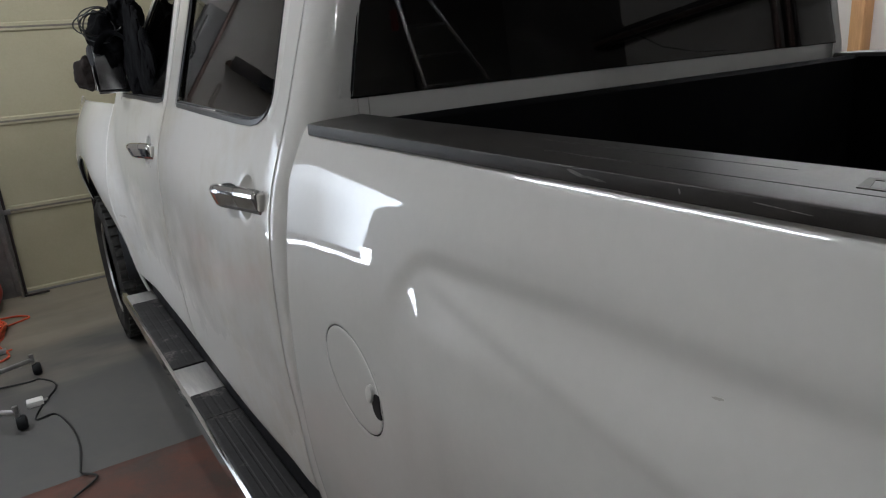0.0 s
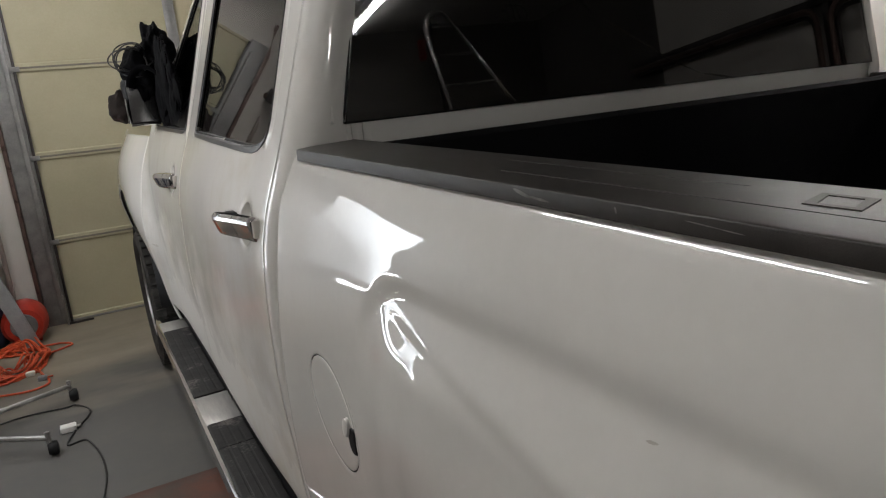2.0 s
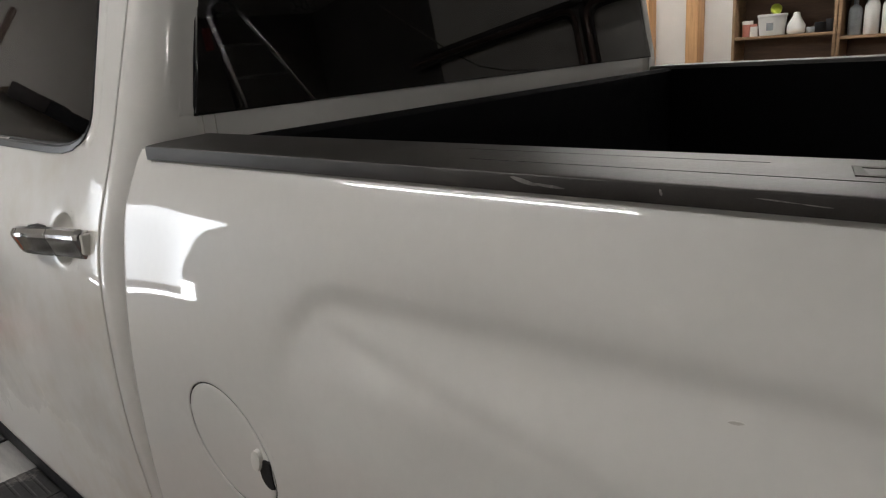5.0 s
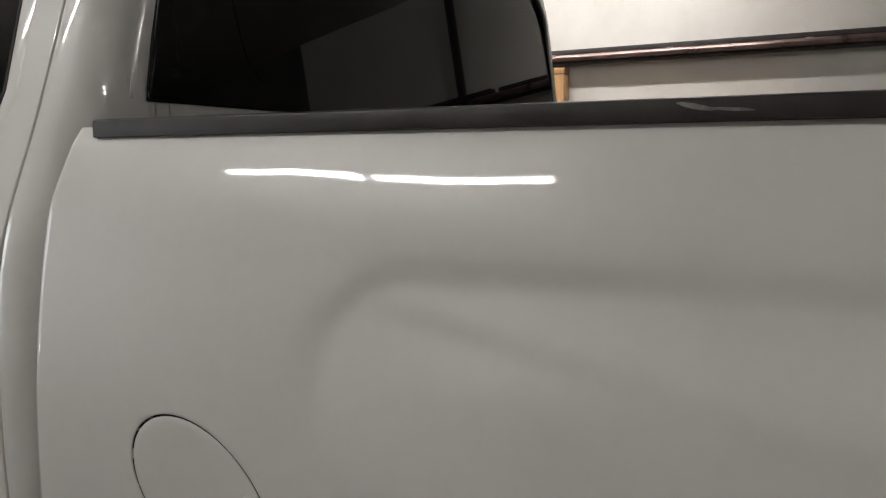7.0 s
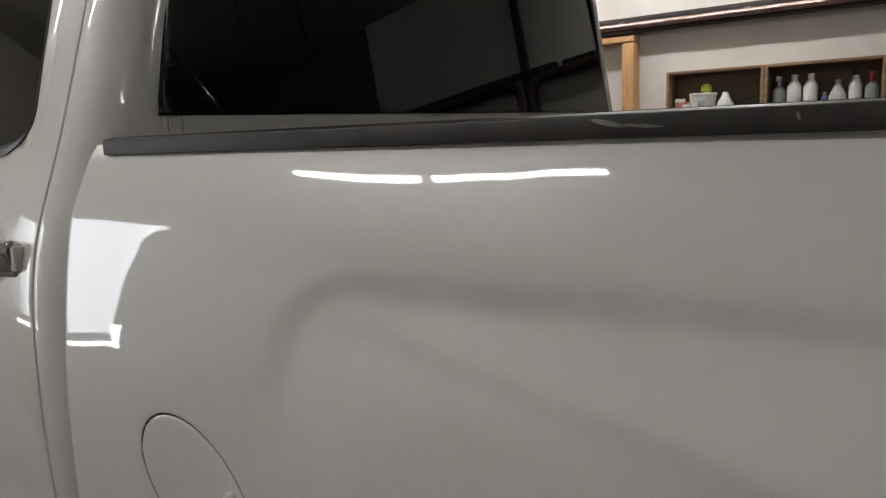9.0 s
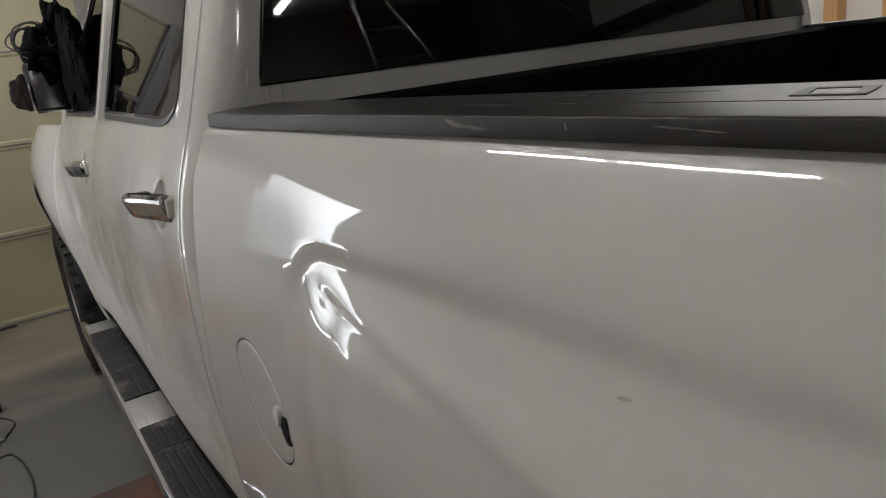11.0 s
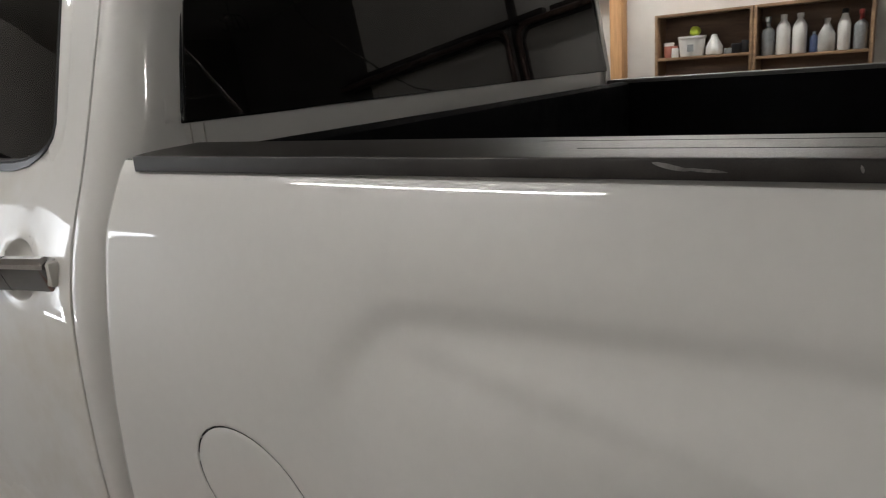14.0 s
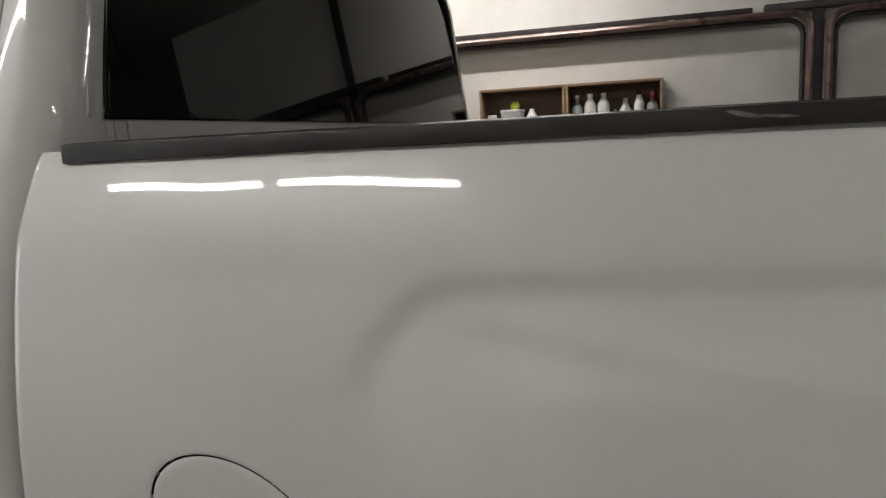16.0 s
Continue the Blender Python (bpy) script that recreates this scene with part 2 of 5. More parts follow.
def tube(bm, pts, r, n=8, closed=False, flat=1.0):
    """A round (or flattened) rod swept along points; r may be a list."""
    pts = [Vector(p) for p in pts]
    k = len(pts)
    rs = r if isinstance(r, (list, tuple)) else [r] * k
    rings, up = [], None
    for i, p in enumerate(pts):
        a = pts[(i - 1) % k] if closed or i else p
        b = pts[(i + 1) % k] if closed or i < k - 1 else p
        d = (b - a).normalized()
        if up is None:
            up = Vector((0, 0, 1)) if abs(d.z) < 0.9 else Vector((1, 0, 0))
        s = d.cross(up).normalized()
        up = s.cross(d).normalized()
        rings.append([bm.verts.new(p + (s * math.cos(t) + up * math.sin(t) * flat) * rs[i]) for t in [2 * math.pi * j / n for j in range(n)]])
    for i in range(k if closed else k - 1):
        A, B = rings[i], rings[(i + 1) % k]
        for j in range(n):
            bm.faces.new((A[j], A[(j + 1) % n], B[(j + 1) % n], B[j]))
    if not closed:
        bm.faces.new(rings[0][::-1])
        bm.faces.new(rings[-1])


def lathe(bm, profile, place, axis="z", n=20):
    """Profile of (radius, height) turned round an axis through place."""
    rings = []
    for r, h in profile:
        ring = []
        for j in range(n):
            a = 2 * math.pi * j / n
            u, v = r * math.cos(a), r * math.sin(a)
            o = {"z": (u, v, h), "x": (h, u, v), "y": (v, h, u)}[axis]
            ring.append(bm.verts.new(Vector(place) + Vector(o)))
        rings.append(ring)
    for A, B in zip(rings, rings[1:]):
        for j in range(n):
            bm.faces.new((A[j], A[(j + 1) % n], B[(j + 1) % n], B[j]))
    bm.faces.new(rings[0][::-1])
    bm.faces.new(rings[-1])


def turned(profile, place, axis="z", n=20):
    bm = bmesh.new()
    lathe(bm, profile, place, axis, n)
    return bm


def sheet(bm, us, vs, f, keep=None):
    """A grid surface f(u, v) with the cells for which keep(u, v) holds."""
    g = {}

    def vert(i, j):
        if (i, j) not in g:
            g[i, j] = bm.verts.new(f(us[i], vs[j]))
        return g[i, j]

    for i in range(len(us) - 1):
        for j in range(len(vs) - 1):
            if keep is None or keep((us[i] + us[i + 1]) / 2, (vs[j] + vs[j + 1]) / 2):
                bm.faces.new((vert(i, j), vert(i + 1, j), vert(i + 1, j + 1), vert(i, j + 1)))


def prism(bm, outline, x0, x1, axis="x"):
    """A flat outline of (u, v) pairs given thickness from x0 to x1 along an axis."""
    def at(w, u, v):
        return {"x": (w, u, v), "y": (u, w, v), "z": (u, v, w)}[axis]
    a = [bm.verts.new(at(x0, u, v)) for u, v in outline]
    b = [bm.verts.new(at(x1, u, v)) for u, v in outline]
    bm.faces.new(a[::-1])
    bm.faces.new(b)
    for i in range(len(a)):
        j = (i + 1) % len(a)
        bm.faces.new((a[i], a[j], b[j], b[i]))


def spaced(a, b, n, edge=0.0, m=4):
    """n even steps from a to b, with m finer ones within edge of both ends."""
    if not edge:
        return list(np.linspace(a, b, n + 1))
    s = 1 if b > a else -1
    e = [edge * (i / m) ** 1.5 for i in range(m)]
    return [a + s * x for x in e] + list(np.linspace(a + s * edge, b - s * edge, n + 1)) + [b - s * x for x in e[::-1]]


def smoothstep(a, b, x):
    t = min(1.0, max(0.0, (x - a) / (b - a)))
    return t * t * (3 - 2 * t)


def thick(ob, t, offset=-1.0):
    s = ob.modifiers.new("thickness", "SOLIDIFY")
    s.thickness, s.offset = t, offset
    return ob

# ---- setting ----
YF, XE, XW, YS, ZC = 4.27, 4.42, -3.2, -5.2, 3.0
DL, DR, DH = -0.575, 3.45, 2.37

bm = bmesh.new()
sheet(bm, spaced(XW - 0.2, XE + 0.2, 40), spaced(YS - 0.2, YF + 0.3, 50), lambda x, y: (x, y, 0.0015 * noise.noise((x * 1.5, y * 1.5, 0))))
floor = thick(part("floor", bm, CONCRETE), 0.12)
tagged(floor, "dusty grey concrete garage floor with stains", "floor", kind="structure")

bm = bmesh.new()
box(bm, XE, XE + 0.15, -3.3, YF + 0.15, 0, ZC)
tagged(part("wall_east", bm, WALL, smooth=False), "pale painted garage side wall", "wall", kind="structure")
bm = bmesh.new()
box(bm, XW - 0.15, XW, YS - 0.15, YF + 0.15, 0, ZC)
tagged(part("wall_west", bm, WALL, smooth=False), "pale painted garage side wall", "wall", kind="structure")
tagged(part("trim_boarding", boxed(XW + 0.001, XW + 0.016, YS + 0.01, YF - 0.2, 0.0, 1.50, 0.002), BOARDING, smooth=False), "drab boarding along the lower side wall", "wall boarding", kind="structure")
bm = bmesh.new()
box(bm, XW, XE, YS - 0.15, YS, 0, ZC)
tagged(part("wall_south", bm, SHADEWALL, smooth=False), "unseen garage back wall, coloured dark as if unlit", "wall", kind="structure")
# less light at this end of the wall, put into its colour
bm = bmesh.new()
box(bm, XE, XE + 0.15, YS - 0.15, -3.3, 0, ZC)
tagged(part("wall_southeast", bm, SHADEWALL, smooth=False), "end of the side wall, coloured dark as if unlit", "wall", kind="structure")
bm = bmesh.new()
box(bm, XW, DL, YF, YF + 0.15, 0, ZC)
box(bm, DR, XE, YF, YF + 0.15, 0, ZC)
box(bm, DL, DR, YF, YF + 0.15, DH, ZC)
tagged(part("wall_north", bm, WALL, smooth=False), "pale painted wall beside the garage door", "wall", kind="structure")
bm = bmesh.new()
box(bm, XW, XE, YS, YF, ZC, ZC + 0.12)
tagged(part("ceiling", bm, CEIL, smooth=False), "dull off-white garage ceiling", "ceiling", kind="structure")

# overhead garage door: four ribbed sections hung inside the opening
door = thing("door_1", (1.5, YF + 0.05, 0), "closed beige sectional overhead garage door", "garage door", kind="structure")
for k in range(4):
    bm = bmesh.new()
    z0 = 0.012 + k * 0.592
    prof = [(0.0, 0.0), (0.0, 0.022), (0.012, 0.03), (0.012, 0.560), (0.0, 0.570), (0.0, 0.588), (0.04, 0.588), (0.04, 0.0)]
    prism(bm, [(YF - 0.01 + a, z0 + b) for a, b in prof], DL - 0.04, DR + 0.04)
    part("panel", bm, DOORBEIGE, door, smooth=False)
for k in range(1, 4):
    bm = boxed(DL - 0.04, DR + 0.04, YF - 0.0125, YF - 0.004, 0.012 + k * 0.592 - 0.009, 0.012 + k * 0.592 + 0.004, 0.001)
    part("seam_strip", bm, SEAM, door)
for x in (0.42, 1.48, 2.54):
    part("stile", boxed(x, x + 0.075, YF - 0.022, YF - 0.003, 0.6, 2.25, 0.003), GALV, door)
part("bottom_seal", boxed(DL - 0.04, DR + 0.04, YF - 0.012, YF + 0.03, 0.0, 0.018, 0.004), GALV, door)

jamb = thing("trim", (DL, YF, 0), "grey steel door jamb with roller track and seal", "door jamb", kind="structure")
part("jamb_plate", boxed(DL - 0.15, DL - 0.013, YF - 0.03, YF - 0.004, 0, 2.4, 0.004), GALV, jamb)
part("track", boxed(DL - 0.06, DL - 0.03, YF - 0.09, YF - 0.034, 0.05, 2.3, 0.004), GALV, jamb)
part("corner_post", boxed(DL - 0.180, DL - 0.152, YF - 0.05, YF - 0.004, 0, 2.6, 0.005), BROWNRAIL, jamb)
part("door_seal", boxed(DL - 0.012, DL + 0.006, YF - 0.032, YF - 0.012, 0.0, 2.37, 0.003), DARKRAIL, jamb)
for z in (0.60, 1.19, 1.78):
    part("hinge", boxed(DL - 0.04, DL + 0.03, YF - 0.036, YF - 0.02, z - 0.02, z + 0.015, 0.003), GALV, jamb)
part("floor_bolt", boxed(DL - 0.03, DL - 0.015, YF - 0.16, YF - 0.145, 0.02, 0.24, 0.004), STEEL, jamb)
part("floor_rod", boxed(DL - 0.03, DL + 0.14, YF - 0.125, YF - 0.11, 0.012, 0.027, 0.004), DARKRAIL, jamb)

# ---- ceiling tube lights, one of them added as fill ----
def tube_or_fill(x, y0, y1, z=2.93):
    o = thing("tube_or_fill", (x, (y0 + y1) / 2, z), "lit white tube or added fill light under the ceiling", "ceiling light", "ceiling tube lights")
    part("housing", boxed(x - 0.04, x + 0.04, y0, y1, z, ZC - 0.002, 0.008), WHITEPL, o)
    bm = bmesh.new()
    tube(bm, [(x, y0 + 0.012, z - 0.022), (x, y1 - 0.012, z - 0.022)], 0.032, 12, flat=0.45)
    part("tube", bm, TUBE, o)
    for y in (y0 + 0.008, y1 - 0.018):
        part("end_cap", boxed(x - 0.038, x + 0.038, y - 0.008, y + 0.018, z - 0.042, z + 0.002, 0.004), WHITEPL, o)
    return o


tube_or_fill(-1.55, 0.14, 1.098)
tube_or_fill(-1.55, 1.114, 2.06)
tube_or_fill(3.65, -0.4, 0.8)
tube_or_fill(1.88, -4.75, -3.55)
tube_or_fill(3.65, 0.86, 2.06)
tube_or_fill(-1.55, -3.45, -2.55)
# added fill: brightens the floor and doors towards the front
tube_or_fill(-0.45, 2.55, 3.55)

# a long dark shelf on the wall beside the door
sh = thing("wall_ledge", (-1.3, YF - 0.1, 2.07), "dark wooden ledge fixed along the wall", "wall shelf")
part("ledge_board", boxed(-2.6, -0.87, YF - 0.16, YF - 0.003, 2.06, 2.09, 0.004), CABDARK, sh)
part("front_rail", boxed(-1.12, -0.87, YF - 0.185, YF - 0.161, 2.02, 2.13, 0.004), DARKRAIL, sh)
part("front_rail", boxed(-2.6, -1.124, YF - 0.185, YF - 0.161, 2.02, 2.13, 0.004), BLACK, sh)

# ---- pickup truck ----
MID = 0.967          # half way across the truck
AXF, AXR, ZW = 2.92, -1.02, 0.415
ARCH = 0.53          # radius of the front wheel opening
PROF = [(0.30, 0.03), (0.45, -0.020), (0.55, -0.044), (0.70, -0.065), (0.80, -0.0715), (0.90, -0.0735), (1.00, -0.0715), (1.05, -0.0685), (1.10, -0.0640), (1.15, -0.0580), (1.20, -0.0505), (1.24, -0.0428), (1.28, -0.0334),
        (1.30, -0.0257), (1.320, -0.0171), (1.335, -0.01025), (1.345, -0.0055), (1.350, -0.0030), (1.3545, -0.00053), (1.3565, 0.00065), (1.358, 0.00158), (1.3595, 0.00257), (1.361, 0.00362), (1.374, 0.0130)]
CABP = [(0.30, 0.03), (0.45, -0.020), (0.55, -0.043), (0.70, -0.0625), (0.80, -0.0690), (0.90, -0.0725), (1.00, -0.0725), (1.10, -0.0685), (1.15, -0.0645), (1.20, -0.0570), (1.25, -0.0450),
        (1.30, -0.0280), (1.35, -0.0090), (1.40, 0.0085), (1.50, 0.041), (1.60, 0.073), (1.95, 0.180)]


def curve(pts):
    """A smooth function through points, with slopes taken from their neighbours."""
    zs, xs = [p[0] for p in pts], [p[1] for p in pts]
    sl = [(b - a) / (d - c) for a, b, c, d in zip(xs, xs[1:], zs, zs[1:])]
    ms = [sl[0]] + [(p + q) / 2 for p, q in zip(sl, sl[1:])] + [sl[-1]]

    def f(z):
        z = min(zs[-1], max(zs[0], z))
        k = min(len(zs) - 2, max(0, int(np.searchsorted(zs, z)) - 1))
        h = zs[k + 1] - zs[k]
        t = (z - zs[k]) / h
        return ((1 + 2 * t) * (1 - t) ** 2 * xs[k] + t * (1 - t) ** 2 * h * ms[k] + t * t * (3 - 2 * t) * xs[k + 1] + t * t * (t - 1) * h * ms[k + 1])
    return f


bed_curve, cab_curve = curve(PROF), curve(CABP)


def crease(a, b, d):
    """A step that starts softly at a and ends crisply at b."""
    s = min(1.0, max(0.0, (d - a) / (b - a)))
    p, q, top = 0.26, 0.12, 1 / (1 - 0.19)
    if s < p:
        return top * s * s / (2 * p)
    if s < 1 - q:
        return top * (s - p / 2)
    return 1 - top * (1 - s) ** 2 / (2 * q)


def side_x(y, z, bed=True):
    """How far out the truck's flank stands at a place along it and a height."""
    if bed:
        x = bed_curve(z)
        # rear wheel flare: soft squared bulge with a crown below its upper edge
        r = 0.10
        dy, dz = (-0.385 - y), (1.236 + 0.028 * max(0.0, -0.42 - y) - z)
        if dy < r and dz < r:
            d = r - math.hypot(max(0, r - dy), max(0, r - dz))
        else:
            d = min(dy, dz)
        x += (0.0062 - 0.0013 * smoothstep(-0.46, -0.75, y)) * crease(-0.016 - 0.013 * smoothstep(0.0, 0.08, dz - dy), 0.014, d) * smoothstep(1.04, 1.19, z)
        x -= 0.024 * smoothstep(0.0, 0.24, dy + 0.025) * smoothstep(0.0, 0.105, dz) * smoothstep(0.76, 1.07, z)
        x += 0.0050 * smoothstep(1.216, 1.190, z + 0.13 * max(0.0, -0.45 - y)) * smoothstep(-0.44, -0.53, y) * (1 - smoothstep(-0.72, -1.15, y))
        # hand-worked waves in the sheet under the rail
        x += (0.00017 + 0.00019 * smoothstep(-0.35, -0.65, y)) * math.sin(y * 22.0 + 1.0 + 1.5 * math.sin(y * 5.0)) * smoothstep(1.30, 1.36, z)
        x -= 0.19 * max(0.0, y + 0.065) ** 2 * smoothstep(1.355, 1.26, z)
        x += 0.0012 * noise.noise((y * 3.1, z * 4.0, 2.0)) + 0.00016 * noise.noise((y * 15.0, z * 11.0, 7.0)) + 0.00004 * noise.noise((y * 42.0, z * 38.0, 9.0))
    else:
        x = cab_curve(z)
        # doors bow out ahead of their rear shut line
        x += (0.027 * max(0.0, 0.9 - y) ** 2 + 0.60 * max(0.0, 0.165 - y) ** 2 - 0.0170) * (1 - 0.72 * smoothstep(0.4, 1.4, y)) if y > 0.127 else 0.0
        x += 0.005 * smoothstep(0.16, 0.32, y) * (1 - smoothstep(0.32, 1.1, y))
        # front wheel flare
        d = 0.66 - math.hypot((y - AXF) * 0.95, (z - 0.48) * 0.86)
        x -= (0.024 + 0.055 * smoothstep(0.62, 1.02, z)) * smoothstep(-0.30, 0.16, d)
        # shallow scoop along the doors
        x += 0.005 * math.exp(-((z - 0.72) / 0.10) ** 2) * smoothstep(2.3, 2.0, y)
        x += 0.0008 * noise.noise((y * 3.1, z * 4.0, 5.0)) + 0.00020 * noise.noise((y * 13.0, z * 11.0, 3.0))
    return x


def rolled(d, r=0.012):
    d = min(r, max(0.0, d))
    return r - math.sqrt(max(0.0, r * r - (r - d) ** 2))


def flank(bm, y0, y1, z0, z1, bed, keep=None, step=0.02, r=0.012, flip=False):
    def f(y, z):
        x = side_x(y, z, bed) + rolled(min(y - y0, y1 - y), r)
        return (2 * MID - x if flip else x, y, z)
    ys = spaced(y0, y1, max(2, round((y1 - y0) / step)), 0.014)
    zs = spaced(z0, z1, max(2, round((z1 - z0) / (step * 0.6))))
    if bed:
        zs = [z for z in zs if z < 1.334] + list(np.linspace(1.336, z1, 27))
    sheet(bm, ys, zs, f, keep)


def rounded(y0, y1, z0, z1, rads, slant=0.0, n=6, drop=0.0):
    """Outline of a window: corners (rear low, front low, front top, rear top) with radii; slant leans the front edge back."""
    pts = []
    cs = [(y0, z0 - drop), (y1, z0), (y1 - slant, z1), (y0 + 0.05, z1)]
    for i, (c, r) in enumerate(zip(cs, rads)):
        c = Vector(c)
        ra, rb = r if isinstance(r, tuple) else (r, r)
        a = (Vector(cs[i - 1]) - c).normalized() * ra
        b = (Vector(cs[(i + 1) % 4]) - c).normalized() * rb
        for k in range(n + 1):
            t = k / n
            pts.append((c + a * (1 - t) ** 2 + b * t ** 2))
    return pts


def inside(p, poly):
    u, v = p
    c = False
    for i in range(len(poly)):
        a, b = poly[i], poly[i - 1]
        if (a[1] > v) != (b[1] > v) and u < (b[0] - a[0]) * (v - a[1]) / (b[1] - a[1]) + a[0]:
            c = not c
    return c


ZB, ZT0 = 1.416, 1.862


def back_y(x, z):
    return 0.036 - 0.010 * (1 - ((x - MID) / 0.86) ** 2) + 0.042 * max(0, z - 1.41) / 0.45


def glass_half(z, pad=0.0):
    """Half the rear window's width at a height, with round upper corners."""
    v = (z - ZB) / (ZT0 - ZB)
    h = 0.855 - 0.107 * v + pad
    return h - 0.10 * (1 - math.sqrt(max(0.0, 1 - max(0.0, (v - 0.78) / 0.22) ** 2)))


# fuel filler door: a slanted oval
FY, FZ = -0.2375, 0.977


def fuel_outline(r, n=48):
    return [(FY + r * (0.0995 * math.cos(a) + 0.032 * math.sin(a)), FZ + r * 0.082 * math.sin(a)) for a in [2 * math.pi * j / n for j in range(n)]]


def in_filler(y, z):
    b = (z - FZ) / 0.082
    return math.hypot((y - FY - 0.032 * b) / 0.0995, b) < 1.05


truck = thing("pickup_truck", (MID, 0.9, 0), "white crew-cab pickup truck with chrome handles and steps", "pickup truck")

WIN_R = rounded(0.205, 1.05, 1.385, 1.87, ((0.06, 0.17), 0.02, 0.03, 0.06), drop=0.017)
WIN_F = rounded(1.265, 2.12, 1.385, 1.87, (0.02, 0.05, 0.08, 0.03), slant=0.70)


def flip_bm(bm):
    for v in bm.verts:
        v.co.x = 2 * MID - v.co.x


def both(build, flip):
    bm = bmesh.new()
    build(bm)
    if flip:
        flip_bm(bm)
    return bm


def window(door_ob, outline, flip, name):
    def ring(bm, pts, w, depth):
        c = [Vector((side_x(y, z, False) + depth, y, z)) for y, z in pts]
        tube(bm, c, w, 8, closed=True)
    part("window_seal", both(lambda b: ring(b, outline, 0.0042, 0.001), flip), BLACK, door_ob, "black rubber window seal")

    def pane(bm):
        a = [bm.verts.new((side_x(y, z, False) + 0.006, y, z)) for y, z in outline]
        b = [bm.verts.new((side_x(y, z, False) + 0.011, y, z)) for y, z in outline]
        bm.faces.new(a)
        bm.faces.new(b[::-1])
        for i in range(len(a)):
            bm.faces.new((a[i], a[i - 1], b[i - 1], b[i]))
    g = part(name, both(pane, flip), TINT, door_ob, "dark tinted side glass", smooth=False)
    yf = max(p[0] for p in outline) - 0.012
    if yf < 1.2:
        part("pillar_strip", both(lambda b: sheet(b, [yf - 0.010, yf + 0.014], spaced(1.392, 1.87, 12), lambda y, z: (side_x(y, z, False) - 0.0025, y, z)), flip), BLACK, door_ob, "black pillar strip")
    # clean painted frame round the opening
    def frame_band(bm):
        w = 0.032 if outline is WIN_R else 0.045
        n, prev = len(outline), None
        for i in range(n + 1):
            p, a, b = outline[i % n], outline[i - 1], outline[(i + 1) % n]
            d = Vector((b[0] - a[0], b[1] - a[1])).normalized()
            q = (p[0] + d.y * w, p[1] - d.x * w)
            if outline is WIN_F:
                q = (max(1.2245, q[0]), q[1])
            ring = None
            if p[1] > 1.388:
                e = (p[0] * 0.15 + q[0] * 0.85, p[1] * 0.15 + q[1] * 0.85)
                ring = [bm.verts.new((side_x(u, v, False) + o, u, v)) for (u, v), o in ((p, 0.003), (p, -0.0012), (e, -0.0012), (q, 0.0015))]
            if prev and ring:
                for j in range(3):
                    bm.faces.new((prev[j], prev[j + 1], ring[j + 1], ring[j]))
            prev = ring
    part("window_frame", both(frame_band, flip), DOORPAINT, door_ob)
    # belt strip under the glass, following the rear corner upwards
    mid = sum(p[0] for p in outline) / len(outline)
    end = max(p[0] for p in outline)
    base = sorted([p for p in outline if p[1] < (1.425 if p[0] < mid else 1.3865) and p[0] < end - 0.004], key=lambda p: p[0])
    back = [p for p in base if p[0] < base[0][0] + 0.20]
    tail = base[-1]
    low = back + [back[-1].lerp(tail, k / 12) for k in range(1, 13)]
    part("belt_strip", both(lambda b: belt(b, low), flip), BELT, door_ob, "satin black belt moulding")


def belt(bm, low):
    prev, n = None, len(low)
    for i, p in enumerate(low):
        a, b = low[max(0, i - 1)], low[min(n - 1, i + 1)]
        d = (Vector((b[0] - a[0], b[1] - a[1]))).normalized()
        out = Vector((d.y, -d.x))
        w = 0.015 * (0.25 + 0.75 * smoothstep(0.0, 0.10, p[0] - low[0][0]))
        ring = []
        for q, o in ((1.0, 0.003), (0.92, -0.0035), (0.12, -0.005), (-0.12, 0.001), (-0.30, 0.010)):
            y, z = p[0] + out.x * w * q, p[1] + out.y * w * q
            ring.append(bm.verts.new((side_x(y, z, False) + o, y, z)))
        if prev:
            for j in range(4):
                bm.faces.new((prev[j], prev[j + 1], ring[j + 1], ring[j]))
        prev = ring


def cup_centre(yc, zc):
    return yc + 0.126, zc - 0.001


HANDLE = [(0.0, 0.0035, 0.86), (0.002, 0.0010, 0.95), (0.005, -0.0006, 0.99), (0.011, -0.0014, 1.0), (0.05, -0.0062, 1.0), (0.094, -0.0126, 1.0), (0.115, -0.0163, 1.0), (0.15, -0.0230, 1.0), (0.18, -0.0288, 0.98),
          (0.202, -0.0325, 0.96), (0.220, -0.0338, 0.94), (0.234, -0.0318, 0.91), (0.246, -0.0245, 0.86), (0.255, -0.012, 0.76), (0.262, 0.004, 0.68)]


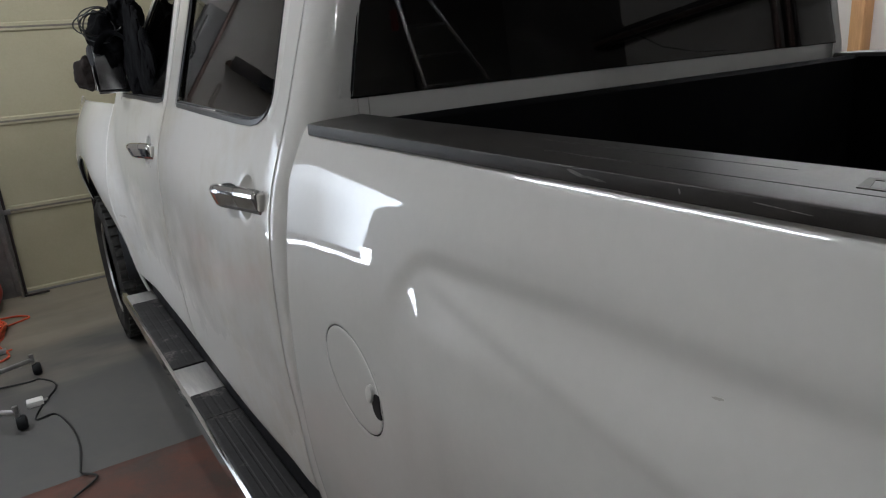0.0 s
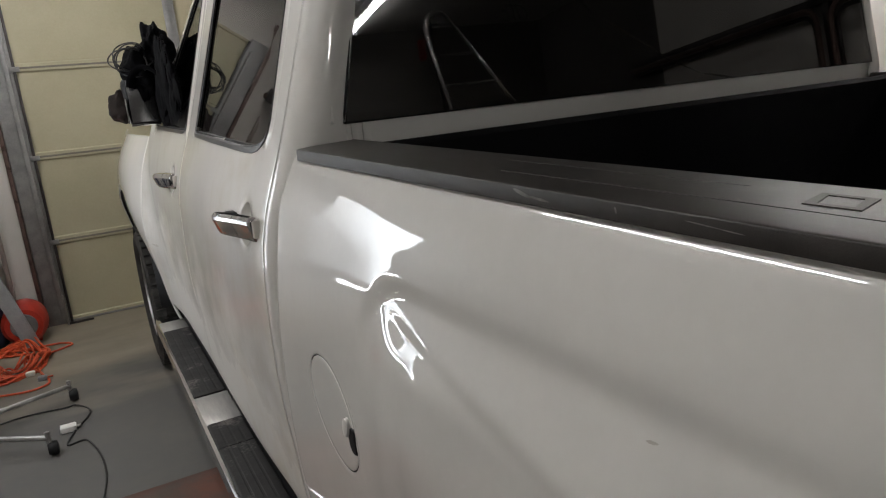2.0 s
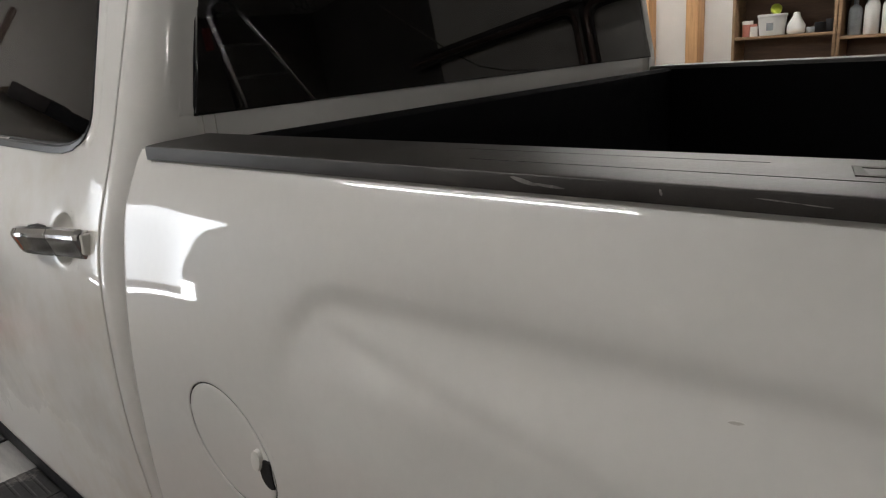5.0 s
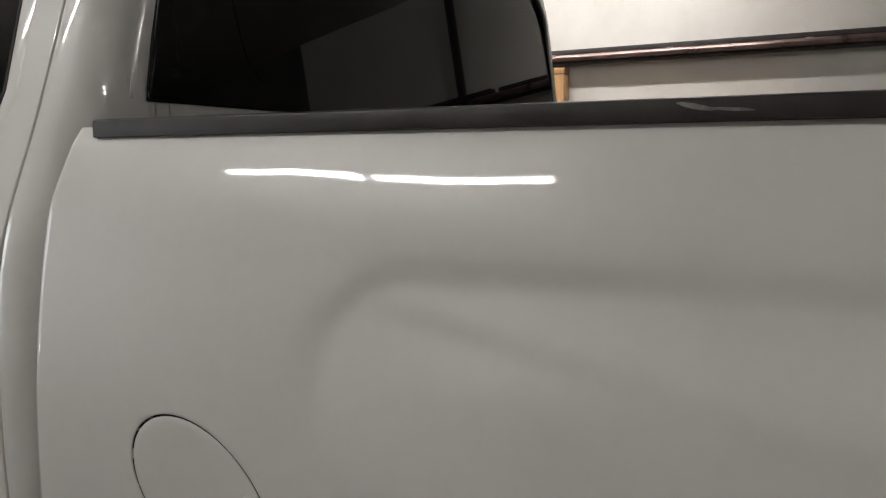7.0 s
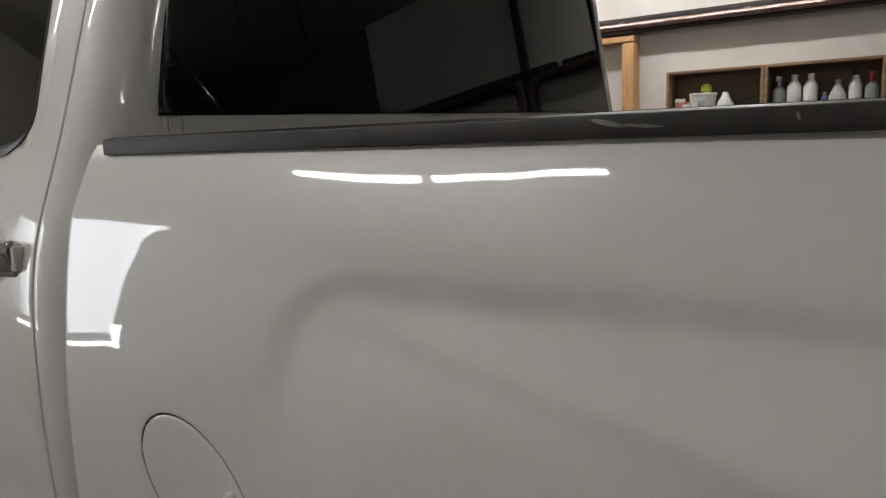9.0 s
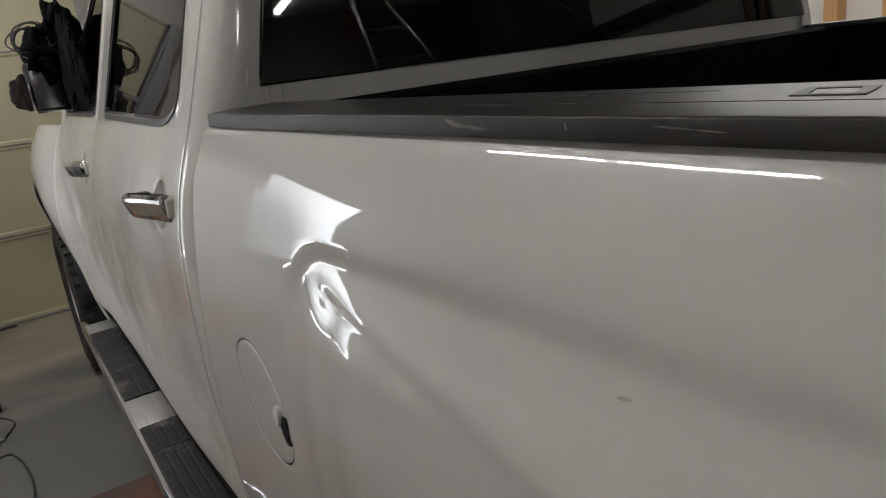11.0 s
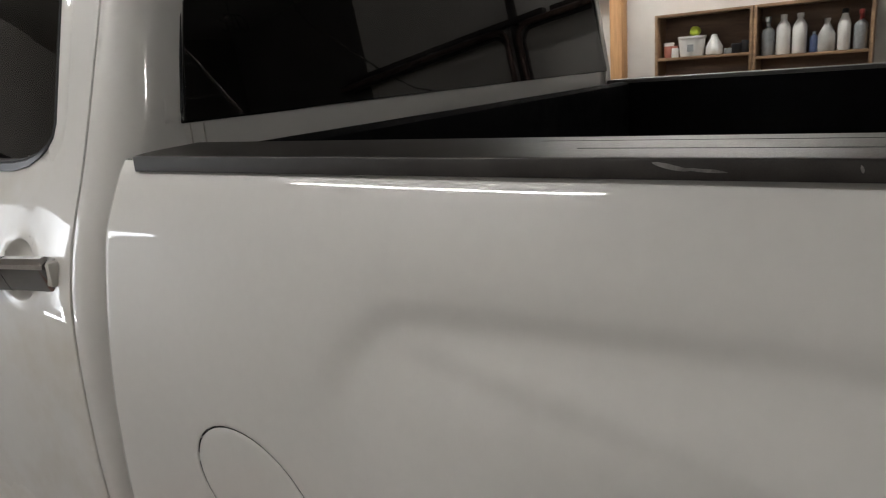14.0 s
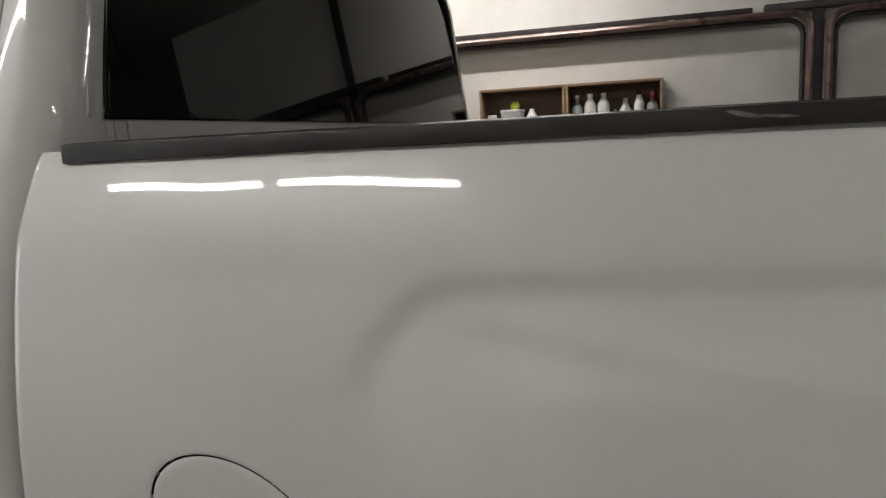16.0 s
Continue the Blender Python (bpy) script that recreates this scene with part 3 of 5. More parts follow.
def handle(door_ob, yc, zc, flip, lock=False):
    """Chrome pull strap, square at the rear end and curving in at the front, over a round dished cup."""
    cy, cz = cup_centre(yc, zc)
    stand = curve([(u, o) for u, o, k in HANDLE])
    xs = side_x(yc + 0.02, zc, False)

    def cup(bm):
        n, prev = 32, None
        for r, d in [(0.080, 0.0004), (0.066, -0.0001), (0.0485, -0.0001), (0.0470, 0.0006), (0.0440, 0.0035), (0.0395, 0.009), (0.033, 0.0145), (0.024, 0.018), (0.012, 0.020)]:
            ring = []
            for a in [2 * math.pi * j / n for j in range(n)]:
                y, z = cy + 1.12 * r * math.cos(a), cz + 1.02 * r * math.sin(a)
                ring.append(bm.verts.new((side_x(y, z, False) + d, y, z)))
            if prev:
                for j in range(n):
                    bm.faces.new((prev[j], prev[(j + 1) % n], ring[(j + 1) % n], ring[j]))
            prev = ring
        bm.faces.new(prev)
    part("handle_cup", both(cup, flip), DOORPAINT, door_ob)

    SEC = [(0.004, -0.0190), (-0.001, -0.0228), (-0.0038, -0.0218), (-0.0062, -0.0190), (-0.0085, -0.0150), (-0.0178, 0.0085), (-0.0174, 0.0140), (-0.0120, 0.0205), (-0.004, 0.0222), (0.004, 0.0190)]

    def sweep(bm, stations, grow=1.0):
        rows = []
        for u, off, k in stations:
            rows.append([bm.verts.new((xs + off + (a if a < 0 else 0.006 - 0.002 * smoothstep(0.0, 0.10, u)) * grow, yc + 0.018 + 0.97 * u, zc + b * 1.24 * k * grow - (u - 0.1) * 0.04)) for a, b in SEC])
        for A, B in zip(rows, rows[1:]):
            for j in range(len(SEC)):
                bm.faces.new((A[j], A[(j + 1) % len(SEC)], B[(j + 1) % len(SEC)], B[j]))
        bm.faces.new(rows[0])
        bm.faces.new(rows[-1][::-1])
    h = part("door_handle", both(lambda b: sweep(b, HANDLE), flip), CHROME, door_ob, "polished chrome pull handle")
    for e in h.data.edges:
        a, b = (h.data.vertices[v].co for v in e.vertices)
        e.use_edge_sharp = abs(b.y - a.y) > 0.8 * (b - a).length
    part("handle_seam", both(lambda b: sweep(b, [(0.104, stand(0.104), 1.0), (0.1055, stand(0.1055), 1.0)], 1.012), flip), BLACK, h)
    part("handle_base", both(lambda b: box(b, xs - 0.0105, xs + 0.010, yc + 0.009, yc + 0.066, zc - 0.014, zc + 0.023, 0.004), flip), DOORPAINT, door_ob)
    part("handle_base", both(lambda b: box(b, xs - 0.020, xs + 0.004, yc + 0.205, yc + 0.250, zc - 0.014, zc + 0.016, 0.004), flip), BLACK, door_ob, "black handle base")
    if lock:
        part("lock", both(lambda b: lathe(b, [(0.0115, 0.003), (0.0115, -0.0015), (0.008, -0.0025)], (xs + stand(0.035) - 0.0155, yc + 0.035, zc - 0.001), "x", 14), flip), BLACK, h, "round black key lock")


HZ = 1.2115


def door_panel(name, y0, y1, outline, flip, hy, lock, label):
    def keep(y, z):
        if z > 1.400 and any(inside((y + a, z + b), outline) for a in (-0.0085, 0, 0.0085) for b in (-0.0052, 0, 0.0052)) or inside((y, z), outline):
            return False
        cy, cz = cup_centre(hy, HZ)
        if math.hypot((y - cy) / 1.12, (z - cz) / 1.02) < 0.053:
            return False
        if z > 1.385 and name == "front_door":          # windscreen pillar slopes back above the sill
            return y < 2.155 - (z - 1.385) * 1.42 or z < 1.40
        return True
    bm = bmesh.new()
    flank(bm, y0, y1, 0.53, 1.955, False, keep, step=0.0165, r=0.003, flip=flip)
    d = thick(part(name, bm, DOORPAINT, truck, label), 0.006, 1.0 if flip else -1.0)
    window(d, outline, flip, "window_glass")
    handle(d, hy, HZ, flip, lock)
    return d


for flip in (False, True):
    door_panel("rear_door", 0.1285, 1.215, WIN_R, flip, 0.149, False, "white rear cab door with tinted window")
    fd = door_panel("front_door", 1.222, 2.30, WIN_F, flip, 1.283, True, "white front cab door with tinted window")
    if not flip:
        front_door_left = fd

    # narrow cab corner between rear door and bed, wrapping to the cab's back
    bm = bmesh.new()

    def corner(s, z):
        # s runs forward-to-back along the flank, then round the corner to the back face
        xs = side_x(0.10, z, False)
        lean = 0.05 * max(0, z - 1.40)
        pts = [(xs + 0.012, 0.1310), (xs + 0.0035, 0.1256), (xs + 0.0006, 0.1246), (xs + 0.0002, 0.116), (xs + 0.003, 0.100), (xs + 0.012, 0.082), (xs + 0.026, 0.066), (xs + 0.044, 0.053), (xs + 0.066, 0.044), (xs + 0.092, 0.040), (xs + 0.1185, 0.040), (xs + 0.12, 0.040)]
        x, y = pts[int(s)]
        edge = MID - glass_half(min(ZT0, max(ZB, z))) + (0.002 if z > ZB - 0.004 else 0.0075)
        x = xs + (x - xs) * min(1.0, (edge - xs) / 0.12) if s > 4 else x
        return (2 * MID - x if flip else x, y + (lean if s > 4 else 0), z)
    sheet(bm, list(range(12)), spaced(0.47, 1.965, 60), corner)
    sub = thick(part("cab_corner", bm, PAINT, truck), 0.005, 1.0 if flip else -1.0)

    # front fender with wheel opening
    bm = bmesh.new()
    flank(bm, 2.307, 3.62, 0.42, 1.335, False, lambda y, z: math.hypot(y - AXF + 0.03, z - 0.495) > ARCH + 0.02, flip=flip)
    thick(part("front_fender", bm, PAINT, truck), 0.005, 1.0 if flip else -1.0)
    bm = bmesh.new()
    lip = [(side_x(AXF - 0.03 + (ARCH + 0.02) * math.cos(a), 0.495 + (ARCH + 0.02) * math.sin(a), False) + 0.012, AXF - 0.03 + (ARCH + 0.02) * math.cos(a), 0.495 + (ARCH + 0.02) * math.sin(a)) for a in np.linspace(0.05, math.pi - 0.05, 40)]
    tube(bm, [(2 * MID - x if flip else x, y, z) for x, y, z in lip], 0.008, 8)
    part("fender_lip", bm, BLACK, truck)
    bm = bmesh.new()
    sheet(bm, list(np.linspace(0.0, math.pi, 25)), [0.0, 1.0], lambda a, s: (2 * MID - (-0.11 + 0.46 * s) if flip else -0.11 + 0.46 * s, AXF - 0.03 + (ARCH + 0.035) * math.cos(a), 0.495 + (ARCH + 0.035) * math.sin(a)))
    thick(part("wheel_liner", bm, BLACK, truck), 0.006)

    # bed side
    bm = bmesh.new()
    flank(bm, -1.78, 0.050, 0.50, 1.374, True, lambda y, z: math.hypot(y - AXR, z - ZW) > 0.47 and (flip or not in_filler(y, z)), step=0.03 if flip else 0.0095, r=0.010, flip=flip)
    bs = thick(part("bed_side", bm, PAINT, truck, "glossy white bed side with wheel flare"), 0.006, 1.0 if flip else -1.0)
    if not flip:
        bed_side = bs
    bm = bmesh.new()
    sheet(bm, list(np.linspace(0.0, math.pi, 25)), [0.0, 1.0], lambda a, s: (2 * MID - (-0.06 + 0.40 * s) if flip else -0.06 + 0.40 * s, AXR + 0.49 * math.cos(a), ZW + 0.49 * math.sin(a)))
    thick(part("wheel_liner", bm, BLACK, truck), 0.006)

    # plastic cap along the bed rail
    bm = bmesh.new()
    sec = [(0.003, 1.3595), (-0.0025, 1.3605), (-0.003, 1.363), (-0.0027, 1.3798), (-0.0023, 1.3808), (-0.0013, 1.3814), (0.0004, 1.3817), (0.0030, 1.3821), (0.012, 1.3832), (0.040, 1.3840), (0.120, 1.3845), (0.127, 1.383), (0.130, 1.377), (0.131, 1.30), (0.120, 1.30), (0.118, 1.355)]
    yy = [-0.001, -0.003, -0.010, -0.03, -0.1] + list(np.linspace(-0.2, -1.7, 16)) + [-1.76]
    pinch = [0.94, 0.985, 1.0] + [1.0] * 30
    rows = []
    for y, s in zip(yy, pinch):
        rows.append([bm.verts.new((2 * MID - a if flip else a, y + max(0, a - 0.01) * 0.25, (1.359 + (b - 1.359) * s if b > 1.359 else b) - y * (0.0055 if 1.35 < b < 1.37 and a < 0.01 else 0.0))) for a, b in sec])
    for A, B in zip(rows, rows[1:]):
        for j in range(len(sec)):
            bm.faces.new((A[j], A[(j + 1) % len(sec)], B[(j + 1) % len(sec)], B[j]))
    bm.faces.new(rows[0])
    bm.faces.new(rows[-1][::-1])
    cap = part("rail_cap", bm, CAP, truck, "scuffed charcoal plastic bed-rail cap")
    if not flip:
        rail_cap = cap

    # wheels
    for ya in (AXF, AXR):
        bm = bmesh.new()
        x0 = -0.138 if ya == AXF else -0.075
        prof = [(0.27, 0.03), (0.30, 0.004), (0.345, 0.0), (0.385, 0.022), (0.398, 0.05), (0.400, 0.135), (0.398, 0.22), (0.385, 0.25), (0.355, 0.266), (0.30, 0.27), (0.27, 0.24)]
        lathe(bm, prof, (x0, ya, ZW), "x", 48)
        if flip:
            flip_bm(bm)
        tyre = part("tyre", bm, TYRE, truck, "dusty black all-terrain tyre")
        # tread blocks
        bm = bmesh.new()
        for k in range(44):
            a = 2 * math.pi * k / 44
            for xo, sh in ((0.012, 0.0), (0.075, 0.5), (0.140, 0.0), (0.205, 0.5)):
                mm = Matrix.Translation((x0, ya, ZW)) @ Matrix.Rotation(a + sh * 2 * math.pi / 44, 4, "X")
                box(bm, xo, xo + 0.05, -0.019, 0.019, 0.392, 0.408, 0.0, m=mm)
        if flip:
            flip_bm(bm)
        part("tread", bm, TYRE, tyre, smooth=False)
        bm = bmesh.new()
        lathe(bm, [(0.27, 0.03), (0.262, 0.02), (0.25, 0.05), (0.20, 0.08), (0.10, 0.06), (0.055, 0.04), (0.03, 0.035)], (x0, ya, ZW), "x", 32)
        if flip:
            flip_bm(bm)
        part("rim", bm, STEEL, tyre, "grey steel wheel rim")

    # running board: chrome oval tube with ribbed pads
    bm = bmesh.new()
    sec = [(-0.150, 0.368), (-0.143, 0.392), (-0.125, 0.404), (-0.025, 0.405), (-0.007, 0.394), (-0.003, 0.368), (-0.015, 0.341), (-0.070, 0.328), (-0.130, 0.338)]
    rows = []
    for y, s, w in [(-0.10, 0.55, 0.0), (-0.06, 0.9, 0.0), (-0.02, 1.0, 0.0), (0.6, 1.0, 0.0), (1.2, 1.0, 0.0), (1.8, 1.0, 0.0), (2.42, 1.0, 0.0), (2.50, 0.9, 0.0), (2.53, 0.55, 0.0)]:
        rows.append([bm.verts.new((2 * MID - (-0.075 + (a + 0.075) * s) if flip else -0.075 + (a + 0.075) * s, y, 0.368 + (b - 0.368) * s)) for a, b in sec])
    for A, B in zip(rows, rows[1:]):
        for j in range(len(sec)):
            bm.faces.new((A[j], A[(j + 1) % len(sec)], B[(j + 1) % len(sec)], B[j]))
    bm.faces.new(rows[0])
    bm.faces.new(rows[-1][::-1])
    board = part("running_board", bm, CHROME, truck, "chrome oval side step with black pads")
    for ya, yb in ((0.03, 0.855), (0.861, 1.05), (1.315, 2.19)):
        bm = bmesh.new()
        ribs = [(-0.134, 0.402), (-0.134, 0.408)]
        for i in range(4):
            xa = -0.130 + i * 0.0290
            ribs += [(xa, 0.4112), (xa + 0.003, 0.4120), (xa + 0.022, 0.4120), (xa + 0.025, 0.4112)]
        prism(bm, ribs + [(-0.016, 0.408), (-0.016, 0.402)], ya, yb, axis="y")
        if flip:
            flip_bm(bm)
        part("step_pad", bm, PAD, board, "worn black ribbed rubber pad", smooth=False)
    for ya, yb in ((1.056, 1.309), (2.196, 2.36)):
        bm = boxed(-0.135, -0.014, ya, yb, 0.402, 0.4075, 0.002)
        if flip:
            flip_bm(bm)
        part("cover_plate", bm, BRUSHED, board, "brushed metal plate between the pads")
    for y in (0.3, 1.2, 2.0):
        bm = boxed(-0.06, 0.25, y - 0.03, y + 0.03, 0.335, 0.36, 0.004)
        if flip:
            flip_bm(bm)
        part("bracket", bm, BLACK, board)

    # rocker and underbody
    bm = boxed(-0.015, 0.12, 0.05, 2.34, 0.37, 0.535, 0.02)
    if flip:
        flip_bm(bm)
    part("rocker", bm, BLACK, truck)

# fuel filler door on the bed side
def oval(steps):
    bm, prev = bmesh.new(), None
    for r, d in steps:
        ring = [bm.verts.new((side_x(y, z) + d, y, z)) for y, z in fuel_outline(r, 72)]
        if prev:
            for j in range(72):
                bm.faces.new((prev[j], prev[(j + 1) % 72], ring[(j + 1) % 72], ring[j]))
        prev = ring
    return bm, prev


bm, rim = oval([(1.17, 0.0001), (1.13, -0.0001), (1.08, -0.0001), (1.020, -0.0001), (1.014, 0.0002), (1.012, 0.0012)])
part("filler_surround", bm, PAINT, bed_side)
bm, rim = oval([(1.0125, 0.0011), (1.0122, 0.008), (0.985, 0.008), (0.9845, 0.0011)])
part("fuel_door_gap", bm, BLACK, bed_side, "dark shut line round the filler door")
bm, rim = oval([(0.985, 0.0012), (0.982, 0.0003), (0.970, -0.0002), (0.9, -0.0002), (0.7, -0.0002), (0.35, -0.0002)])
bm.faces.new(rim)
part("fuel_door", bm, PAINT, bed_side)


def patch(yc, zc, ry, rz, lift, cut=2.0, turn=0.0):
    """A small domed oval on the bed side; cut flattens it on its rear side."""
    bm = bmesh.new()
    prev, c, sn = None, math.cos(radians(turn)), math.sin(radians(turn))
    for r, d in ((1.0, 0.0006), (0.92, -lift), (0.5, -lift * 1.2), (0.1, -lift * 1.2)):
        ring = []
        for a in [2 * math.pi * j / 20 for j in range(20)]:
            u, v = max(-cut, math.cos(a)) * r * ry, math.sin(a) * r * rz
            y, z = yc + u * c - v * sn, zc + u * sn + v * c
            ring.append(bm.verts.new((side_x(y, z) + d, y, z)))
        if prev:
            for j in range(20):
                bm.faces.new((prev[j], prev[(j + 1) % 20], ring[(j + 1) % 20], ring[j]))
        prev = ring
    bm.faces.new(prev)
    return bm


part("finger_notch", patch(-0.3290, 0.9640, 0.0200, 0.0225, 0.0018, 0.45, -8), BLACK, bed_side, "black finger notch of the filler door")
part("finger_tab", patch(-0.3080, 0.9800, 0.0110, 0.0175, 0.0060, 2.0, 14), WHITEPL, bed_side)

# cab back: panel with the rear window opening
bm = bmesh.new()
sheet(bm, [-1, -0.9985] + list(np.linspace(-0.97, 0.97, 31)) + [0.9985, 1], [ZB, ZB + 0.001] + list(np.linspace(ZB + 0.01, ZT0 - 0.012, 24)) + [ZT0 - 0.003, ZT0 - 0.002], lambda u, z: (MID + u * glass_half(z), back_y(MID + u * 0.85, z) - 0.003, z))
rear_glass = thick(part("rear_window", bm, REARTINT, truck, "dark tinted rear window"), 0.004)
bm = bmesh.new()
zz = list(np.linspace(ZB, ZT0, 30))
loop = [(MID - glass_half(z, 0.003), z) for z in zz] + [(MID + glass_half(z, 0.003), z) for z in zz[::-1]]
tube(bm, [(x, back_y(x, z) + 0.0005, z) for x, z in loop], 0.0024, 6, closed=True)
part("window_seal", bm, BLACK, rear_glass)
bm = bmesh.new()
for s0 in (-1, 1):
    sheet(bm, [0, 0.5, 1], zz, lambda k, z: (MID + s0 * (glass_half(z) * (1 - k) + (0.885 - 0.24 * (z - 1.41)) * k), back_y(MID + s0 * 0.87, z) + 0.006, z))
sheet(bm, list(np.linspace(-1, 1, 30)), list(np.linspace(0.55, ZB - 0.004, 20)) + [ZB - 0.0012, ZB], lambda u, z: (MID + u * 0.853, back_y(MID + u * 0.853, z) + 0.006, z))
sheet(bm, list(np.linspace(-1, 1, 30)), [ZT0 - 0.002, 1.91, 1.98], lambda u, z: (MID + u * 0.76, back_y(MID + u * 0.8, z) + 0.006, z))
bmesh.ops.remove_doubles(bm, verts=bm.verts, dist=0.0004)
thick(part("cab_back", bm, PAINT, truck, mods=("keep",)), 0.004, 0.0)

for w in (0.8435, 0.820):
    part("panel_joint", boxed(MID - w - 0.0006, MID - w + 0.0006, back_y(MID - w, 1.39) + 0.001, back_y(MID - w, 1.39) + 0.004, 1.30, 1.412, 0.0004), GRIME, truck)

# roof, screen, bonnet and nose
bm = bmesh.new()
sheet(bm, spaced(0.14, 2 * MID - 0.14, 24), spaced(0.095, 1.62, 24), lambda x, y: (x, y, 1.968 + 0.05 * (1 - ((x - MID) / 0.83) ** 2) - 0.03 * ((y - 0.8) / 0.8) ** 2))
thick(part("roof", bm, PAINT, truck), 0.03)
bm = bmesh.new()
sheet(bm, spaced(0.05, 2 * MID - 0.05, 16), spaced(0, 1, 8), lambda x, v: (x + (MID - x) * 0.19 * v, 2.19 - 0.85 * v + 0.10 * (1 - ((x - MID) / 0.9) ** 2), 1.36 + 0.60 * v))
thick(part("windscreen", bm, CLEAR, truck), 0.006)
bm = bmesh.new()
sheet(bm, spaced(-0.02, 2 * MID + 0.02, 30), spaced(2.30, 3.66, 24), lambda x, y: (x, y, 1.36 - 0.06 * ((x - MID) / 0.98) ** 4 - 0.035 * (y - 2.3) - 0.10 * smoothstep(3.4, 3.68, y)))
thick(part("bonnet", bm, PAINT, truck), 0.02)
bm = boxed(0.0, 2 * MID, 3.56, 3.68, 0.62, 1.24, 0.04)
part("grille", bm, BLACK, truck)
bm = boxed(-0.03, 2 * MID + 0.03, 3.60, 3.80, 0.45, 0.68, 0.05)
part("front_bumper", bm, CHROME, truck)
part("chassis", boxed(0.30, 2 * MID - 0.30, -1.7, 3.5, 0.34, 0.50, 0.03), BLACK, truck)
part("cab_floor", boxed(0.02, 2 * MID - 0.02, 0.08, 2.5, 0.5, 0.58, 0.01), BLACK, truck)
part("dashboard", boxed(0.06, 2 * MID - 0.06, 2.0, 2.42, 0.8, 1.36, 0.05), BLACK, truck)
for x in (0.42, 1.51):
    for y, h in ((0.20, 0.0), (1.10, 0.0)):
        bm = bmesh.new()
        box(bm, x - 0.27, x + 0.27, y, y + 0.14, 0.72, 1.26, 0.05, 3, Matrix.Rotation(radians(0), 4, "X"))
        box(bm, x - 0.27, x + 0.27, y + 0.1, y + 0.60, 0.60, 0.82, 0.05, 3)
        box(bm, x - 0.13, x + 0.13, y + 0.01, y + 0.10, 1.26, 1.43, 0.035, 3)
        part("seat", bm, BLUE, truck, "dark cloth seat")

# cargo bed
bm = bmesh.new()
inner = 2 * MID - 0.118
prism(bm, [(-1.74, 0.84), (-0.02, 0.84), (-0.02, 1.368), (-0.024, 1.376), (-0.040, 1.376), (-0.048, 1.366), (-0.055, 0.90), (-0.09, 0.87), (-1.74, 0.87)], 0.118, inner)
bed = part("bed_liner", bm, LINER, truck, "black moulded bed liner", smooth=False)
part("side_liner", boxed(0.1185, 0.138, -1.74, -0.05, 0.86, 1.372, 0.004), LINER, truck)
part("side_liner", boxed(2 * MID - 0.138, 2 * MID - 0.1185, -1.74, -0.05, 0.86, 1.372, 0.004), LINER, truck)
for k in range(9):
    part("floor_rib", boxed(0.3 + k * 0.155, 0.36 + k * 0.155, -1.74, -0.10, 0.868, 0.882, 0.004), LINER, bed)
bm = bmesh.new()
box(bm, -0.02, 2 * MID + 0.02, -1.82, -1.765, 0.80, 1.36, 0.015)
part("tailgate", bm, PAINT, truck)
part("rear_bumper", boxed(-0.02, 2 * MID + 0.02, -1.98, -1.83, 0.50, 0.70, 0.03), CHROME, truck)

# door mirror
bm = bmesh.new()
box(bm, -0.125, 0.0, 1.90, 2.02, 1.400, 1.60, 0.035, 4)
mir = part("side_mirror", bm, BLACK, truck, "dark side mirror with a chrome edge")
part("chrome_edge", boxed(-0.127, -0.118, 1.892, 1.93, 1.41, 1.51, 0.003), CHROME, mir)
part("mirror_arm", boxed(-0.05, 0.02, 1.95, 2.01, 1.40, 1.44, 0.01), BLACK, mir)
part("mirror_glass", boxed(-0.112, -0.010, 1.894, 1.902, 1.412, 1.585, 0.003), MIRROR, mir, "dull mirror glass")
part("chrome_edge", boxed(-0.118, -0.005, 1.890, 1.912, 1.397, 1.407, 0.003), CHROME, mir)

# rail-cap grooves, raised lettering blocks as plain bars, scuffs
ZT = 1.3846
for x, ya, yb in ((0.036, -0.62, -1.70), (0.088, -0.56, -0.888)):
    bm = bmesh.new()
    zt = 1.3838 + 0.006 * x
    prism(bm, [(x - 0.0014, zt - 0.003), (x, zt + 0.0003), (x + 0.0014, zt - 0.003)], yb, ya, axis="y")
    part("groove", bm, BLACK, rail_cap, "thin moulded line along the cap")
for k in range(10):
    y = -0.945 - k * 0.062
    bm = bmesh.new()
    o = [(0.052, y - 0.010), (0.090, y), (0.090, y - 0.040), (0.052, y - 0.050)]
    i = [(0.058, y - 0.017), (0.084, y - 0.008), (0.084, y - 0.033), (0.058, y - 0.042)]
    vo = [bm.verts.new((x, yy, ZT - 0.002)) for x, yy in o]
    vt = [bm.verts.new((x, yy, ZT + 0.0004)) for x, yy in o]
    vi = [bm.verts.new((x, yy, ZT + 0.0004)) for x, yy in i]
    vb = [bm.verts.new((x, yy, ZT - 0.0004)) for x, yy in i]
    for j in range(4):
        n = (j + 1) % 4
        bm.faces.new((vo[j], vo[n], vt[n], vt[j]))
        bm.faces.new((vt[j], vt[n], vi[n], vi[j]))
        bm.faces.new((vi[j], vi[n], vb[n], vb[j]))
    part("raised_bar", bm, LETTER, rail_cap, smooth=False)


